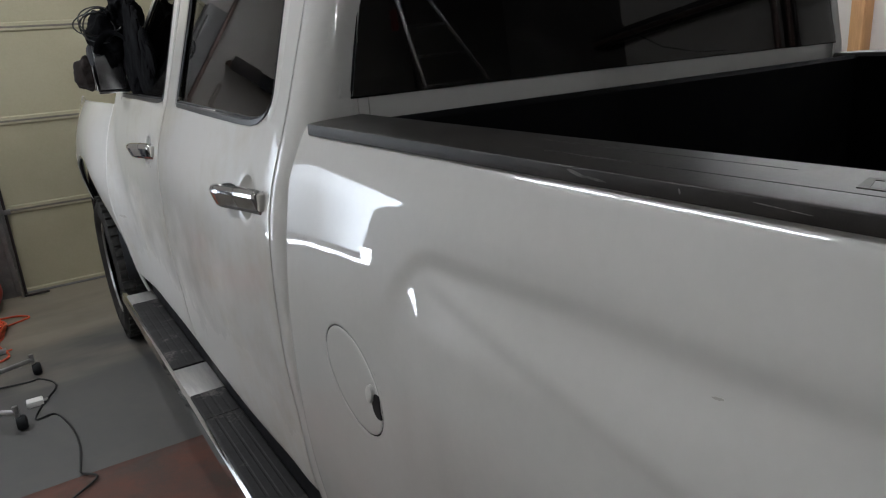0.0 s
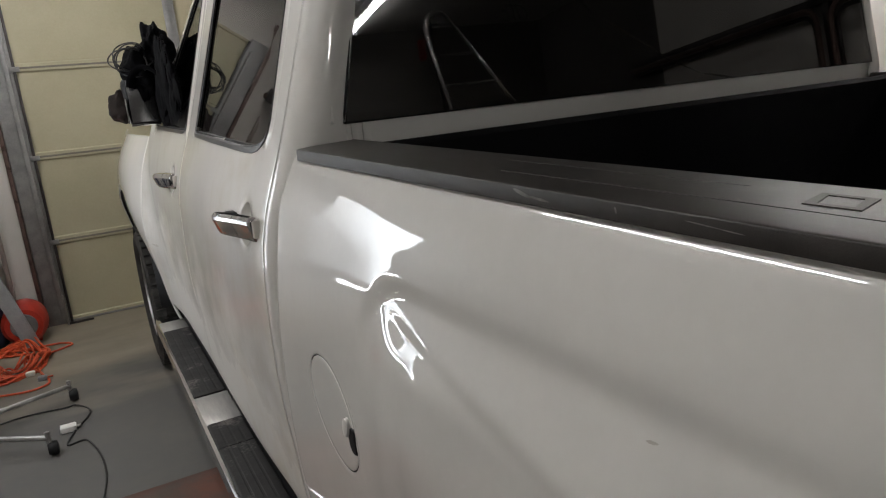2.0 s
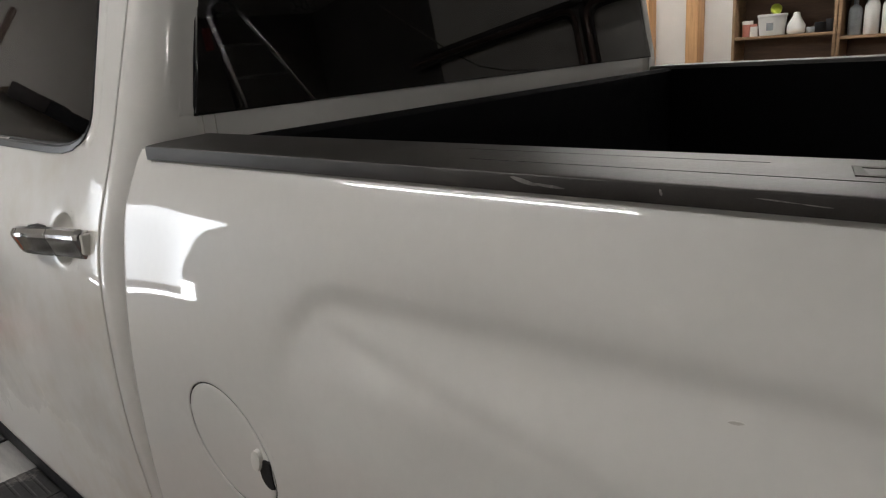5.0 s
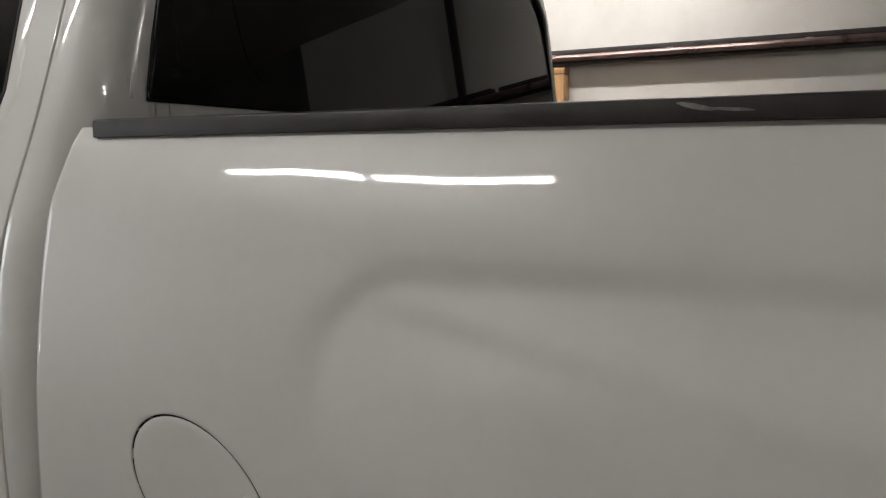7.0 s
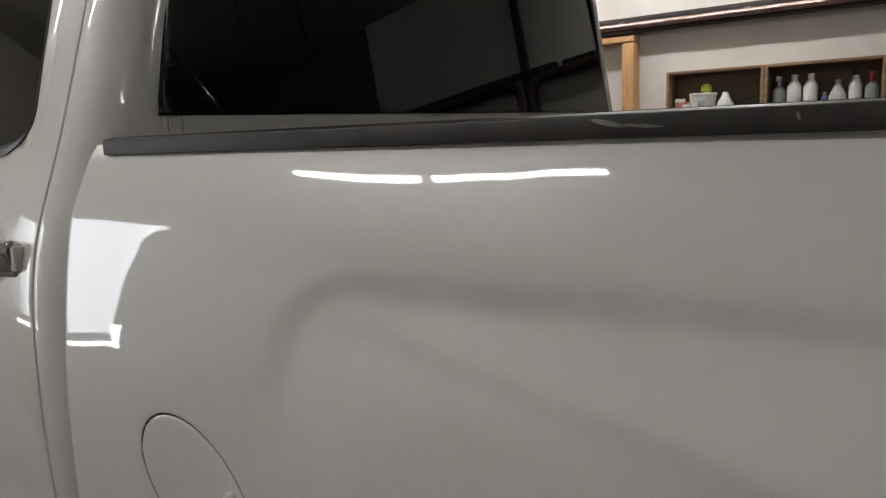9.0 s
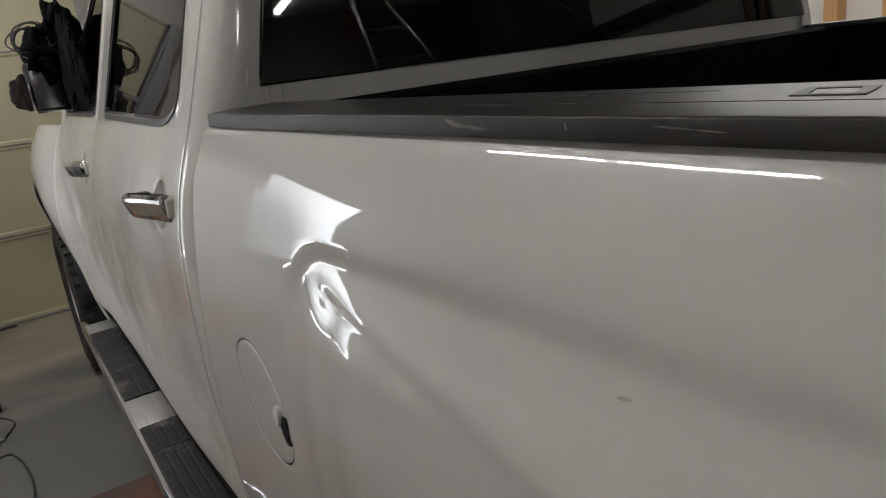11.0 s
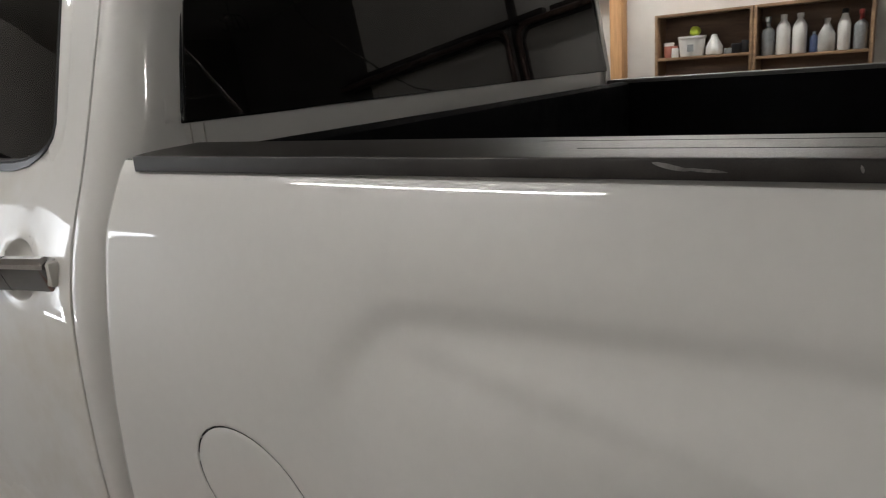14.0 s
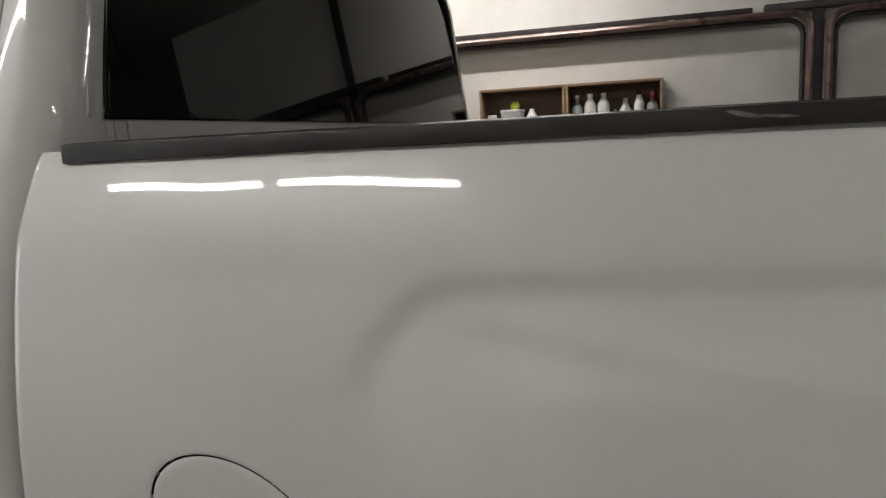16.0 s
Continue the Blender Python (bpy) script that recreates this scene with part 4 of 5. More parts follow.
def scuff(x, y, z, length, width, turn, mat, up):
    bm = bmesh.new()
    m = Matrix.Translation((x, y, z)) @ Matrix.Rotation(radians(turn), 4, "Z" if up else "X")
    n = 7
    a = [bm.verts.new(m @ (Vector((width * 0.5 * math.sin(math.pi * t / n) ** 0.6 * (0.7 + 0.6 * random.random()), length * (t / n - 0.5), 0)) if up else Vector((0, length * (t / n - 0.5), width * 0.5 * math.sin(math.pi * t / n) ** 0.6 * (0.7 + 0.6 * random.random()))))) for t in range(n + 1)]
    b = [bm.verts.new(m @ (Vector((-width * 0.5 * math.sin(math.pi * t / n) ** 0.6, length * (t / n - 0.5), 0)) if up else Vector((0, length * (t / n - 0.5), -width * 0.5 * math.sin(math.pi * t / n) ** 0.6)))) for t in range(n + 1)]
    for j in range(n):
        bm.faces.new((a[j], a[j + 1], b[j + 1], b[j]))
    return part("scuff", bm, mat, rail_cap, "pale scrape in the plastic", smooth=False)


scuff(-0.0033, -0.712, 1.3748, 0.030, 0.0042, 12, SCUFF, False)
scuff(-0.0033, -0.737, 1.3722, 0.034, 0.0026, 4, SCUFF, False)
scuff(-0.0033, -0.838, 1.3745, 0.006, 0.0020, 75, SCUFF, False)
scuff(-0.0033, -0.922, 1.3752, 0.032, 0.0010, 3, SCUFF, False)
scuff(-0.0033, -0.946, 1.3738, 0.020, 0.0009, 3, SCUFF, False)
for k in range(40):
    scuff(random.uniform(0.02, 0.12), random.uniform(-0.12, -1.3) if k > 9 else random.uniform(-0.5, -0.75), ZT + 0.0004, random.uniform(0.005, 0.022), random.uniform(0.0007, 0.0022), random.uniform(-35, 35), SCUFF, True)


def smudge(owner, y, z, length, width, turn, bed, label):
    """A thin grime mark lying on the paint."""
    bm = bmesh.new()
    c, sn, n = math.cos(radians(turn)), math.sin(radians(turn)), 8
    rim = []
    for side in (1, -1):
        for k in range(n + 1):
            t = k / n if side == 1 else 1 - k / n
            u = length * (t - 0.5)
            v = side * width * 0.5 * math.sin(math.pi * t) ** 0.7 * (0.6 + 0.8 * random.random())
            rim.append((y + u * c - v * sn, z + u * sn + v * c))
    top = [bm.verts.new((side_x(a, b, bed) - 0.0007, a, b)) for a, b in rim]
    low = [bm.verts.new((side_x(a, b, bed) + 0.0005, a, b)) for a, b in rim]
    bm.faces.new(top)
    for k in range(len(top)):
        bm.faces.new((top[k - 1], top[k], low[k], low[k - 1]))
    part("grime_mark", bm, GRIME, owner, label)


random.seed(21)
smudge(bed_side, -0.915, 1.224, 0.012, 0.0022, -8, True, "small grey grime mark")
smudge(front_door_left, 2.17, 0.842, 0.13, 0.012, -3, False, "dark scrape on the paint")

# ---- portable work light beside the truck ----
light = thing("work_light", (-1.18, 2.35, 0), "portable dent-repair light panel on a wheeled stand, lit", "work light")
bm = bmesh.new()
tube(bm, [(-1.20, 2.35, 0.10), (-1.20, 2.35, 1.05)], 0.018, 12)
part("pole", bm, STEEL, light)
LEGS = [(-0.600, 2.69), (-0.690, 2.09), (-1.62, 2.72), (-1.70, 2.05)]
for x, y in LEGS:
    bm = bmesh.new()
    tube(bm, [(-1.20, 2.35, 0.125), (x, y, 0.085)], 0.013, 8)
    leg = part("leg", bm, STEEL, light, "dull steel stand leg")
    bm = bmesh.new()
    tube(bm, [(x, y, 0.115), (x, y, 0.055)], 0.011, 8)
    part("stem", bm, STEEL, leg)
    bm = bmesh.new()
    lathe(bm, [(0.010, -0.022), (0.028, -0.020), (0.033, -0.010), (0.033, 0.010), (0.028, 0.020), (0.010, 0.022)], (x + 0.012, y, 0.034), "x", 16)
    part("caster", bm, BLACK, leg, "small black caster wheel")
PM = Matrix.Translation((-1.20, 2.33, 1.30)) @ Matrix.Rotation(radians(58), 4, "Z")
bm = bmesh.new()
box(bm, -0.37, 0.36, 0.0, 0.03, -0.62, 0.48, 0.01, m=PM)
part("panel_case", bm, BLACK, light)
bm = bmesh.new()
prism(bm, [(-0.34, 0.455), (0.33, 0.455), (0.33, -0.47), (-0.25, -0.47), (-0.255, -0.25), (-0.275, 0.02), (-0.305, 0.22)], -0.006, 0.0, axis="y")
lp = part("light_panel", bm, PANEL, None, "glowing white light panel", smooth=False)
lp.parent = light
lp.matrix_parent_inverse = light.matrix_world.inverted()
lp.matrix_basis = PM
bm = bmesh.new()
box(bm, -0.30, 0.10, -0.008, 0.0, -0.56, -0.53, m=PM)
part("light_strip", bm, STRIP, light, "glowing white light strip", smooth=False)
bm = bmesh.new()
box(bm, -0.30, -0.25, -0.008, 0.0, -0.527, -0.41, m=PM)
part("light_strip", bm, STRIP, light, "glowing white light strip", smooth=False)

# ---- far wall: rails, shelf boxes, timber ----
def rail(y0, y1, label):
    o = thing("steel_rail", (XE - 0.12, (y0 + y1) / 2, 2.0), label, "steel rail", "wall rails")
    s = 1 if y0 > y1 else -1
    arc = [(XE - 0.12, y1 + s * 0.10 - s * 0.10 * math.sin(a), 1.94 + 0.10 * math.cos(a)) for a in np.linspace(0, math.pi / 2, 8)]
    path = [(XE - 0.12, y0, 2.04)] + arc + [(XE - 0.12, y1, 0.02)]
    bm = bmesh.new()
    tube(bm, path, 0.022, 8)
    part("upper_tube", bm, BROWNRAIL, o)
    bm = bmesh.new()
    path2 = [(XE - 0.09, y0, 2.005)] + [(XE - 0.09, y - s * -0.035, z - 0.035) for x, y, z in arc] + [(XE - 0.09, y1 + s * 0.035, 0.02)]
    tube(bm, path2, 0.016, 8)
    part("lower_tube", bm, DARKRAIL, o)
    for y in np.linspace(y0, y1, 6)[1:-1]:
        part("bracket", boxed(XE - 0.13, XE - 0.001, y - 0.02, y + 0.02, 2.058, 2.066, 0.001), STEEL, o)
    return o


rail(2.6, -1.50, "brown steel rail bending down beside the wall")
rail(-3.6, -1.61, "brown steel rail bending down beside the wall")
tagged(part("steel_column", boxed(XE - 0.075, XE - 0.002, -1.585, -1.525, 0, ZC - 0.002, 0.004), DARKRAIL), "dark steel column against the wall", "steel column")
o = thing("wall_channel", (XE - 0.05, 0.6, 2.07), "dark steel channel fixed along the wall", "steel channel")
part("channel", boxed(XE - 0.10, XE - 0.002, -1.17, 2.6, 2.066, 2.10, 0.003), DARKRAIL, o)
part("flange", boxed(XE - 0.10, XE - 0.09, -1.17, 2.6, 2.02, 2.066, 0.002), BROWNRAIL, o)
o = thing("wall_channel", (XE - 0.05, -2.2, 2.07), "dark steel channel fixed along the wall", "steel channel")
part("channel", boxed(XE - 0.10, XE - 0.002, -3.6, -1.24, 2.066, 2.11, 0.003), DARKRAIL, o)

o = thing("steel_rail", (XW + 0.06, 0.6, 1.95), "brown steel rail running along the side wall", "steel rail", "wall rails")
part("channel", boxed(XW + 0.002, XW + 0.10, -3.2, 3.9, 1.93, 2.00, 0.003), BROWNRAIL, o)
bm = bmesh.new()
tube(bm, [(XW + 0.09, -3.2, 1.895), (XW + 0.09, 3.9, 1.895)], 0.03, 8)
part("lower_tube", bm, DARKRAIL, o)
for y in (-2.4, -0.9, 0.6, 2.1, 3.6):
    part("bracket", boxed(XW + 0.002, XW + 0.095, y - 0.02, y + 0.02, 1.92, 1.929, 0.001), STEEL, o)

for ya, yb in ((0.87, 0.955), (1.22, 1.305)):
    o = tagged(part("timber_post", boxed(XE - 0.12, XE - 0.002, ya, yb, 0, 1.93, 0.004), WOOD), "raw pine timber post against the wall", "timber post", "timber posts")
tagged(part("timber_beam", boxed(XE - 0.125, XE - 0.002, 0.87, 2.2, 1.934, 1.975, 0.004), WOOD), "raw pine beam resting on the posts", "timber beam")


def shelf_box(y0, y1, shelf_z):
    o = thing("wall_shelf", (XE - 0.1, (y0 + y1) / 2, 1.1), "open wooden shelf box hung on the wall", "wall shelf", "wall shelf boxes")
    xa, xb = XE - 0.20, XE - 0.003
    part("side_board", boxed(xa, xb, y0 - 0.018, y0, 1.10, 1.70, 0.002), CABWOOD, o)
    part("side_board", boxed(xa, xb, y1, y1 + 0.018, 1.10, 1.70, 0.002), CABWOOD, o)
    part("top_board", boxed(xa, xb, y1 + 0.018, y0 - 0.018, 1.682, 1.70, 0.002), CABWOOD, o)
    part("bottom_board", boxed(xa, xb, y1 + 0.018, y0 - 0.018, 1.10, 1.118, 0.002), CABWOOD, o)
    part("shelf_board", boxed(xa + 0.004, xb, y1 + 0.018, y0 - 0.018, shelf_z - 0.018, shelf_z, 0.002), CABWOOD, o)
    part("back_board", boxed(xb - 0.008, xb - 0.001, y1 + 0.018, y0 - 0.018, 1.118, 1.682), CABDARK, o)


S1, S2 = 1.425, 1.395
shelf_box(0.615, 0.012, S1)
shelf_box(0.008, -0.628, S2)
XB = XE - 0.12


def vessel(name, profile, y, z, mat, label, cat, cap=None, capmat=None, n=18, group="", x=XB):
    o = thing(name, (x, y, z), label, cat, group)
    part("body", turned(profile, (x, y, z), n=n), mat, o)
    if cap:
        part("cap", turned(cap, (x, y, z), n=12), capmat, o)
    return o


def bottle(y, z, r, h, mat, capmat, label, neck=0.35, sh=0.68):
    return vessel("bottle", [(r * 0.9, 0), (r, 0.006), (r, h * sh), (r * 0.85, h * (sh + 0.08)), (r * neck, h * 0.86), (r * neck, h * 0.90)], y, z, mat, label, "bottle", [(r * neck * 1.15, h * 0.885), (r * neck * 1.15, h)], capmat, group="bottles on the shelf")


vessel("jar", [(0.030, 0), (0.032, 0.005), (0.032, 0.075)], 0.545, S1, PINK, "small pink plastic jar on the shelf", "jar", [(0.034, 0.075), (0.034, 0.095), (0.03, 0.098)], WHITEPL)
vessel("jar", [(0.022, 0), (0.024, 0.005), (0.022, 0.06)], 0.495, S1, WHITEPL, "small white jar on the shelf", "jar", [(0.02, 0.06), (0.019, 0.075)], PINK, x=XB - 0.03)
bk = vessel("bucket", [(0.070, 0), (0.074, 0.004), (0.084, 0.112), (0.088, 0.114), (0.088, 0.126), (0.082, 0.128)], 0.395, S1, WHITEPL, "white plastic tub with a lid", "tub")
part("label", boxed(XB - 0.0805, XB - 0.079, 0.365, 0.405, S1 + 0.03, S1 + 0.075), GREYPL, bk, smooth=False)
o = thing("ball", (XB, 0.38, S1 + 0.128), "lime green sponge ball on the tub", "ball")
bm = bmesh.new()
bmesh.ops.create_icosphere(bm, subdivisions=3, radius=0.033, matrix=Matrix.Translation((XB, 0.375, S1 + 0.156)))
for v in bm.verts:
    v.co += (v.co - Vector((XB, 0.375, S1 + 0.156))) * 0.12 * noise.noise(v.co * 60)
part("sponge", bm, LIME, o)
vessel("bottle", [(0.045, 0), (0.052, 0.01), (0.052, 0.05), (0.022, 0.105), (0.018, 0.125), (0.012, 0.128)], 0.255, S1, WHITEPL, "white cone-shaped plastic bottle", "bottle", group="bottles on the shelf")
for y, r, h, mt in ((0.165, 0.03, 0.035, GREYPL), (0.115, 0.036, 0.06, BLACK), (0.06, 0.03, 0.075, BLACK)):
    vessel("can", [(r * 0.92, 0), (r, 0.004), (r, h - 0.004), (r * 0.9, h)], y, S1, mt, "small dark can on the shelf", "can", group="small cans")


def spray(y, z, h, mat, head, label):
    o = bottle(y, z, 0.036, h * 0.8, mat, head, label, 0.3)
    bm = bmesh.new()
    box(bm, XB - 0.05, XB + 0.02, y - 0.012, y + 0.012, z + h * 0.80, z + h * 0.92, 0.005)
    box(bm, XB - 0.038, XB - 0.030, y - 0.006, y + 0.006, z + h * 0.68, z + h * 0.82, 0.002)
    part("trigger_head", bm, head, o)


spray(-0.065, S2, 0.25, GREYPL, GREYPL, "grey spray bottle with trigger head")
for y in (-0.150, -0.240):
    bottle(y, S2, 0.040, 0.235, WHITEPL, WHITEPL, "tall white plastic bottle on the shelf", 0.40, 0.66)
bottle(-0.318, S2, 0.022, 0.12, BLUEPL, GREYPL, "small blue bottle on the shelf")
bottle(-0.385, S2, 0.046, 0.19, CLEARPL, CLEARPL, "milky plastic jug on the shelf", 0.3, 0.5)
bottle(-0.475, S2, 0.034, 0.235, WHITEPL, BLACK, "white bottle with a dark cap", 0.45, 0.62)
spray(-0.560, S2, 0.24, GREYPL, REDTAIL, "dark bottle with a red spray head")

# ---- floor clutter ----
bm = bmesh.new()
sheet(bm, spaced(-1.75, 0.35, 30), spaced(-0.3, 1.505, 26), lambda x, y: (x, y, 0.006 + 0.003 * noise.noise((x * 3, y * 3, 7))))
tagged(thick(part("floor_mat", bm, MAT), 0.005), "worn red-brown rubber mat on the concrete", "floor mat")


def cord(name, pts, r, mat, label, cat, z=None, n=6, fine=6):
    """A cord through points, rounded by Catmull-Rom."""
    P = [Vector((x, y * 1.05 - 0.02, z)) for x, y, z in pts]
    out = []
    for i in range(len(P) - 1):
        a, b, c, d = P[max(0, i - 1)], P[i], P[i + 1], P[min(len(P) - 1, i + 2)]
        for k in range(fine):
            t = k / fine
            out.append(0.5 * ((2 * b) + (c - a) * t + (2 * a - 5 * b + 4 * c - d) * t * t + (3 * b - a - 3 * c + d) * t ** 3))
    out.append(P[-1])
    bm = bmesh.new()
    tube(bm, out, r, n)
    return tagged(part(name, bm, mat), label, cat)


ZR = 0.0052
cord("power_cable", [(-1.15, 2.42, ZR), (-0.86, 2.52, ZR), (-0.64, 2.50, ZR), (-0.583, 2.50, ZR), (-0.521, 2.37, ZR), (-0.595, 2.185, ZR), (-0.627, 2.055, ZR), (-0.548, 2.055, ZR), (-0.497, 1.86, ZR), (-0.486, 1.67, ZR), (-0.500, 1.54, ZR), (-0.502, 1.46, 0.016), (-0.455, 1.40, 0.016), (-0.52, 1.33, 0.016), (-0.66, 1.24, 0.016), (-0.9, 1.2, 0.016)], 0.0045, CABLE, "thin black power cable lying on the floor", "cable")
o = thing("power_adapter", (-0.60, 2.30, 0), "white plastic plug adapter on the floor", "adapter")
part("case", boxed(-0.655, -0.585, 2.28, 2.335, 0.001, 0.03, 0.006), WHITEPL, o)
part("prongs", boxed(-0.585, -0.565, 2.295, 2.32, 0.012, 0.018, 0.002), STEEL, o)

# orange extension cord: loose coil of many turns with a stray loop
random.seed(4)
pts = []
for k in range(230):
    a = k * 0.42
    w = 0.10 + 0.11 * abs(math.sin(k * 0.071)) + random.uniform(-0.015, 0.015)
    pts.append((-0.93 + 1.05 * w * math.cos(a) + random.uniform(-0.01, 0.01), 3.38 + 1.5 * w * math.sin(a) + random.uniform(-0.01, 0.01), 0.008 + 0.10 * (k / 230) * (0.5 + 0.5 * math.sin(k * 1.7)) ** 2))
pts += [(-0.80, 3.55, 0.03), (-0.66, 3.60, 0.009), (-0.585, 3.53, 0.008), (-0.68, 3.46, 0.009), (-0.80, 3.36, 0.02), (-0.76, 3.12, 0.012), (-0.71, 2.93, 0.008), (-0.80, 2.86, 0.008), (-0.98, 2.90, 0.008)]
cord("extension_cord", pts, 0.0065, ORANGE, "tangled orange extension cord coiled on the floor", "extension cord", fine=4)
for x, y, mt, lab in ((-0.81, 3.26, WHITEPL, "small white plug end on the floor"), (-0.745, 3.13, GREYPL, "small grey clip on the floor")):
    o = thing("plug", (x, y, 0), lab, "plug")
    part("body", boxed(x - 0.025, x + 0.025, y - 0.018, y + 0.018, 0.001, 0.028, 0.006), mt, o)
    bm = bmesh.new()
    tube(bm, [(x + 0.02, y, 0.014), (x + 0.05, y + 0.02, 0.008)], 0.005, 6)
    part("tail", bm, ORANGE, o)

# red round canister lying by the wall
o = thing("red_canister", (-0.84, 4.0, 0), "rounded red plastic canister on the floor", "canister")
bm = bmesh.new()
lathe(bm, [(0.05, -0.13), (0.11, -0.125), (0.135, -0.09), (0.142, 0.0), (0.135, 0.09), (0.11, 0.125), (0.05, 0.13)], (-0.84, 4.00, 0.143), "y", 28)
part("drum", bm, RED, o)
bm = bmesh.new()
lathe(bm, [(0.075, -0.138), (0.08, -0.128), (0.06, -0.12)], (-0.84, 4.00, 0.143), "y", 24)
part("hub", bm, GREYPL, o, "grey hub disc")
part("foot", boxed(-0.92, -0.76, 3.95, 4.05, 0.0, 0.02, 0.006), RED, o)

# boards and bag leaning in the corner
LM = Matrix.Translation((-0.80, 3.78, 0.0)) @ Matrix.Rotation(radians(-17), 4, "Y") @ Matrix.Rotation(radians(-12), 4, "X")
bm = bmesh.new()
box(bm, -0.045, 0.045, -0.012, 0.012, 0.004, 1.05, 0.006, m=LM)
tagged(part("grey_plank", bm, GREYBOARD), "long grey plank leaning in the corner", "plank")
bm = bmesh.new()
box(bm, -1.14, -0.94, 3.90, 4.2, 0.0, 0.62, 0.07, 4)
for v in bm.verts:
    v.co += Vector((noise.noise(v.co * 6), noise.noise(v.co * 6 + Vector((9, 0, 0))), 0)) * 0.03
tagged(part("tool_bag", bm, BLUE), "dark navy fabric bag standing on the floor", "bag")
bm = boxed(-0.905, -0.88, 4.19, 4.24, 0.0, 1.9, 0.003)
tagged(part("brown_lath", bm, WALLDARK), "narrow brown lath standing against the wall", "lath")

# ---- black bag slung over the door mirror ----
random.seed(11)
bag = thing("black_bag", (-0.06, 2.0, 1.6), "crumpled black fabric bag slung over the mirror", "bag")


def lump(c, s, seed, mat=CLOTH, name="cloth_fold", amp=0.25):
    bm = bmesh.new()
    bmesh.ops.create_icosphere(bm, subdivisions=5, radius=1.0)
    for v in bm.verts:
        d = v.co.normalized()
        k = 1 + amp * noise.noise(Vector((d.x * 1.6, d.y * 1.6, d.z * 1.6)) + Vector((seed, 0, 0))) + amp * 0.4 * abs(noise.noise(d * 3.4 + Vector((0, seed, 0)))) - amp * 0.07 * abs(noise.noise(d * 7.0 + Vector((0, 0, seed))))
        v.co = Vector(c) + Vector((d.x * s[0] * k, d.y * s[1] * k, d.z * s[2] * k))
    return part(name, bm, mat, bag)


lump((-0.020, 2.01, 1.575), (0.085, 0.14, 0.130), 1)
lump((0.014, 1.84, 1.47), (0.026, 0.09, 0.10), 3)
lump((-0.035, 1.95, 1.62), (0.075, 0.12, 0.10), 5)
lump((0.030, 1.95, 1.69), (0.060, 0.12, 0.10), 8, amp=0.5)
lump((0.022, 1.74, 1.55), (0.030, 0.16, 0.16), 12, amp=0.35)
lump((0.030, 1.62, 1.50), (0.028, 0.14, 0.14), 15, amp=0.35)
lump((-0.138, 1.98, 1.478), (0.045, 0.05, 0.068), 10, POUCH, amp=0.3)
for k, (cx, cz, ry, rz) in enumerate(((-0.075, 1.672, 0.070, 0.056), (-0.090, 1.660, 0.075, 0.044), (-0.07, 1.655, 0.072, 0.064), (-0.065, 1.665, 0.085, 0.040), (-0.08, 1.648, 0.062, 0.056))):
    bm = bmesh.new()
    tube(bm, [(cx - ry * 0.9 * math.cos(a), 1.90 + 0.05 * math.sin(a * 2 + k) - 0.01 * k + 0.10 * (cx + 0.075 - ry * math.cos(a) * 0.6), cz + rz * math.sin(a)) for a in np.linspace(0, 2 * math.pi, 36)[:-1]], 0.0028, 6, closed=True)
    part("cable_loop", bm, CABLE, bag, "loop of thin black cable")
bm = bmesh.new()
tube(bm, [(-0.045 + 0.058 * math.cos(a), 1.80 - 0.05 * math.cos(a), 1.53 + 0.095 * math.sin(a)) for a in np.linspace(0.2, 2.9, 22)], 0.015, 8, flat=0.4)
part("strap", bm, CLOTH, bag, "dark woven strap")

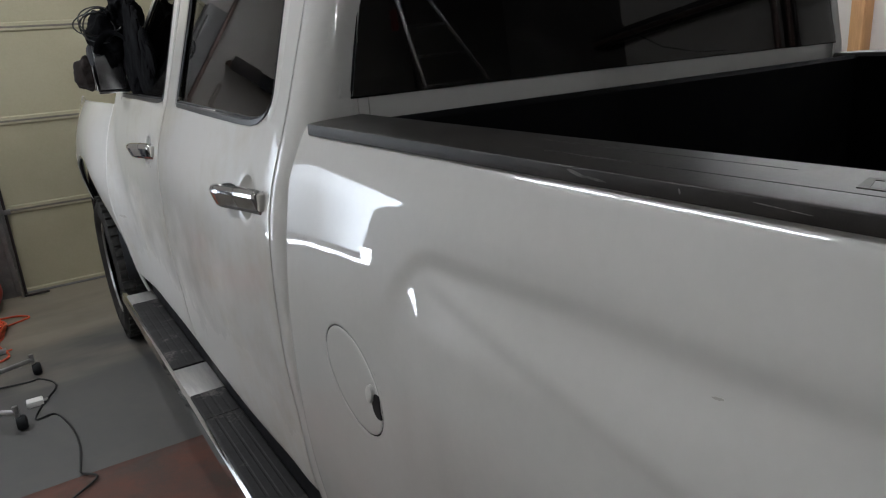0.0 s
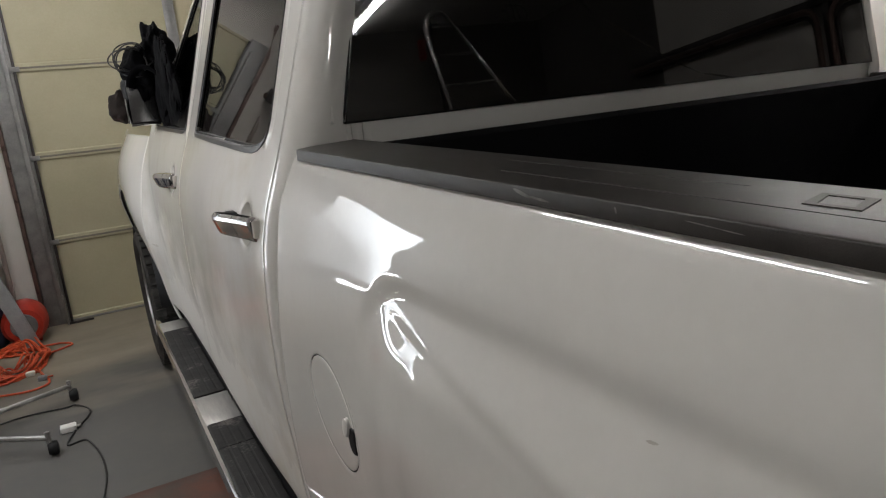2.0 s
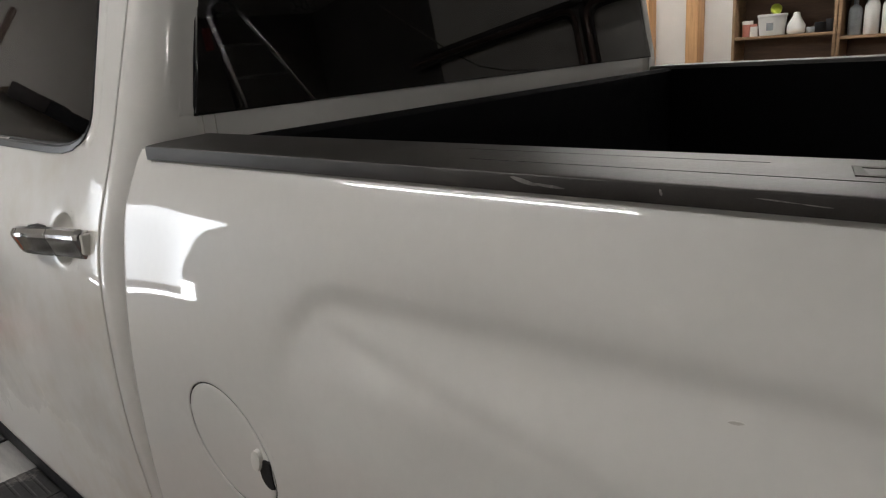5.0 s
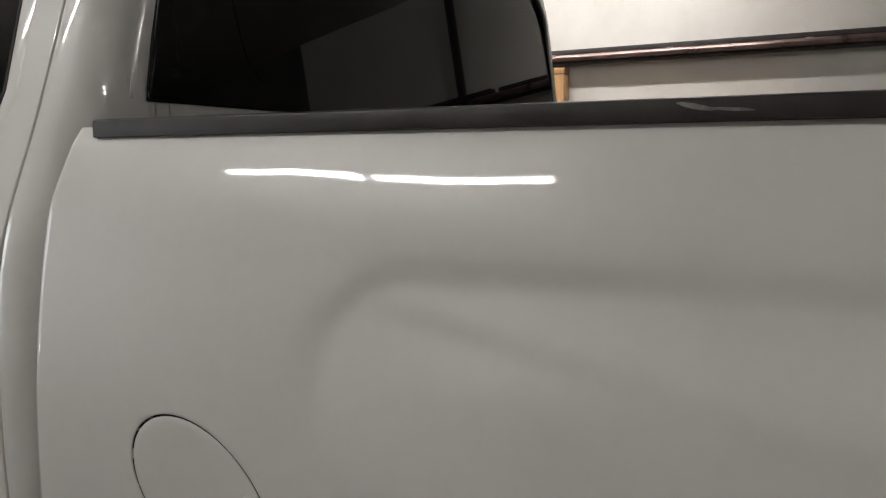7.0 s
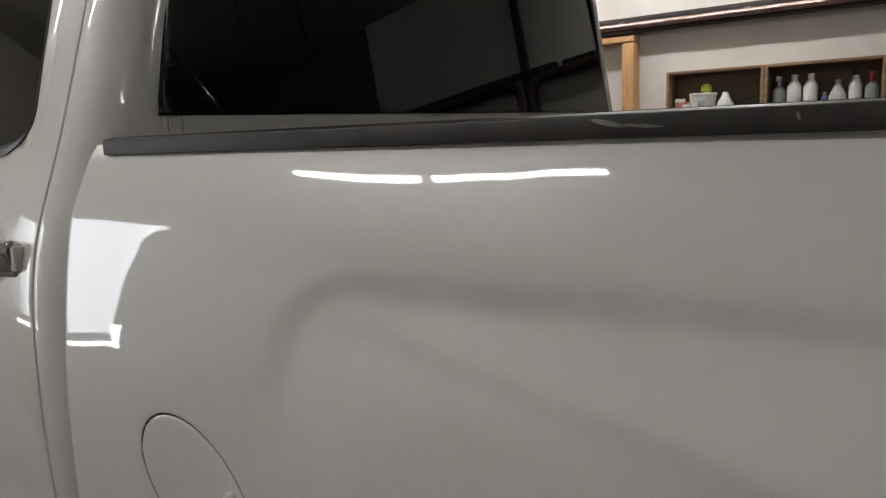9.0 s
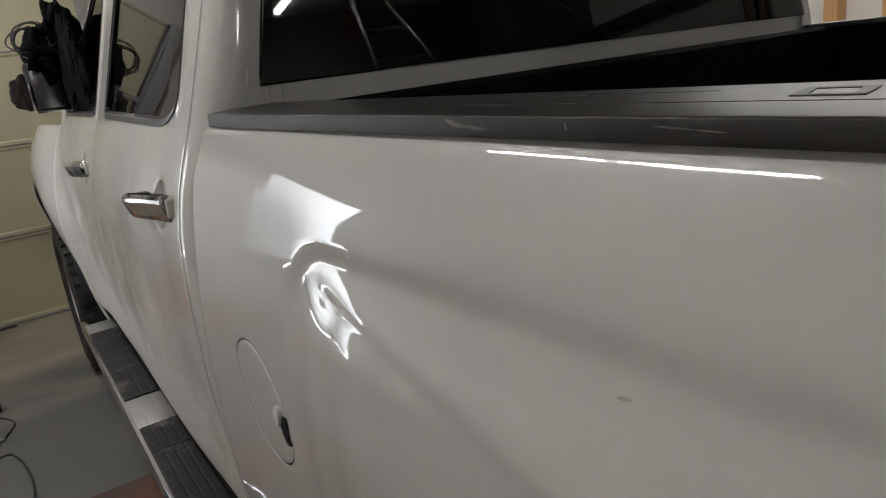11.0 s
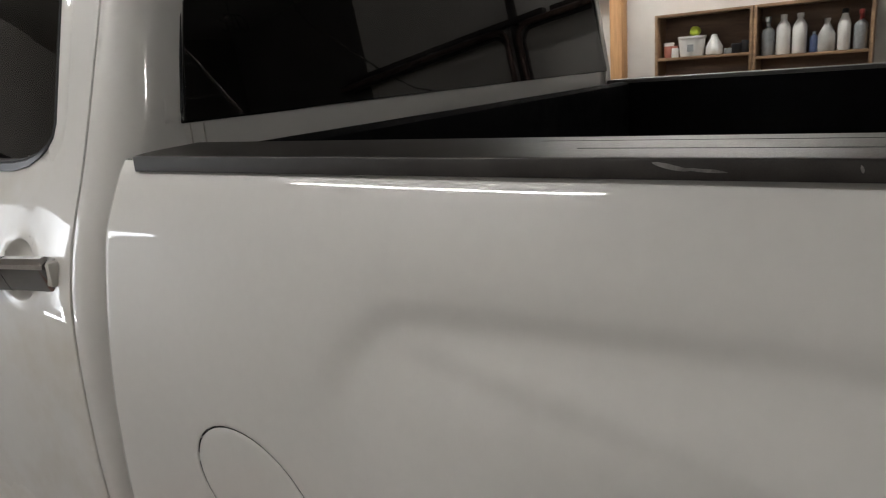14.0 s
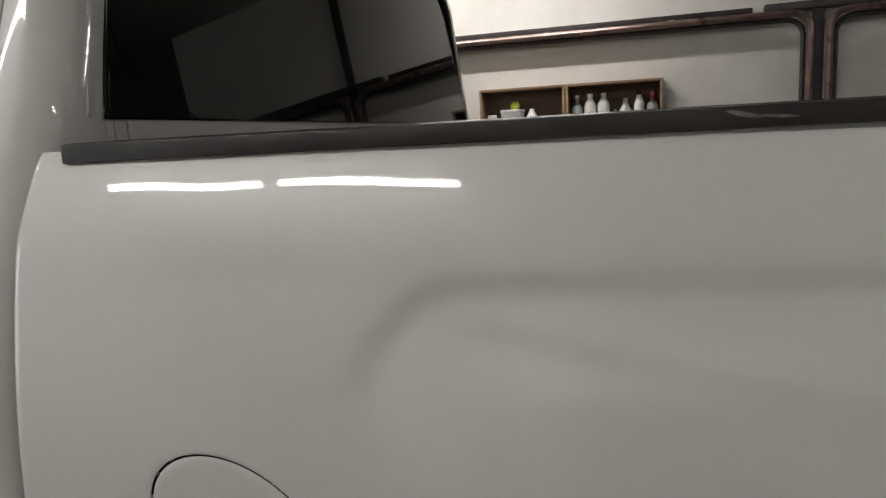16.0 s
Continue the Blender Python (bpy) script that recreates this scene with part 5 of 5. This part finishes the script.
# ---- step ladder standing behind the truck ----
LY = -2.05
lad = thing("step_ladder", (2.0, LY - 0.2, 0), "slim aluminium step ladder with a rear prop", "ladder")
for pts in ([(1.80, LY, 0.0), (1.335, LY, 2.14), (1.345, LY, 2.19), (1.375, LY, 2.215)], [(3.10, LY, 0.0), (1.50, LY, 2.19), (1.47, LY, 2.225), (1.43, LY, 2.235), (1.375, LY, 2.215)]):
    bm = bmesh.new()
    tube(bm, pts, 0.0125, 10)
    part("rail", bm, CHROME, lad, "polished metal ladder rail")
for k in range(12):
    z = 2.165 - k * 0.165
    bm = bmesh.new()
    tube(bm, [(1.80 - 0.2173 * z, LY, z), (3.10 - 0.7306 * z, LY, z)], 0.008, 8)
    part("rung", bm, CHROME, lad)
bm = bmesh.new()
tube(bm, [(1.38, LY - 0.02, 2.21), (1.95, LY - 0.95, 0.0)], 0.012, 8)
part("prop", bm, DARKRAIL, lad)
part("hook", boxed(1.280, 1.318, LY - 0.01, LY + 0.025, 1.98, 2.09, 0.008), REDTAIL, lad, "dull red plastic hook")

# ---- bright bent rod with invented ends, and made-up hooks that give glints ----
cy = LY - 0.1
con = thing("conduit", (2.45, cy, 2.6), "thin bright bent rod, its ends invented up to ceiling and wall", "conduit")
bm = bmesh.new()
tube(bm, [(2.46, cy, 2.998), (2.47, cy, 2.60), (2.50, cy, 2.38), (2.56, cy, 2.27), (2.64, cy, 2.205)], 0.006, 8)
part("added_end", bm, CABLE, con, "black end added to hang the rod")
bm = bmesh.new()
tube(bm, [(2.64, cy, 2.205), (2.79, cy, 2.13), (2.95, cy, 2.05), (3.12, cy, 1.965), (3.28, cy, 1.88), (3.60, cy, 1.76), (4.0, cy, 1.70), (4.418, cy, 1.69)], 0.006, 8)
part("pipe", bm, CHROME, con)
part("flange", turned([(0.022, -0.004), (0.022, 0.0)], (2.46, cy, 2.999), n=12), STEEL, con)
# hooks and cord are invented to give a cluster of glints in the glass
hk = thing("glint_hooks", (2.0, cy, 2.3), "made-up bright hooks on a cord, standing in for glints", "hooks")
bm = bmesh.new()
tube(bm, [(2.0, cy, 2.998), (2.0, cy, 2.27)], 0.003, 6)
part("cord", bm, CABLE, hk)
random.seed(8)
for k in range(6):
    x, z, r = 2.0 + random.uniform(-0.09, 0.09), 2.235 + random.uniform(-0.03, 0.03), random.uniform(0.018, 0.035)
    bm = bmesh.new()
    tube(bm, [(2.0, cy, 2.275), (2.0 * 0.4 + x * 0.6, cy + 0.01, 2.27)] + [(x + r * math.sin(a), cy + 0.01 * math.cos(a * 2), z + r * math.cos(a)) for a in np.linspace(0.3, 4.6, 12)], 0.0035, 6)
    part("hook", bm, CHROME, hk)
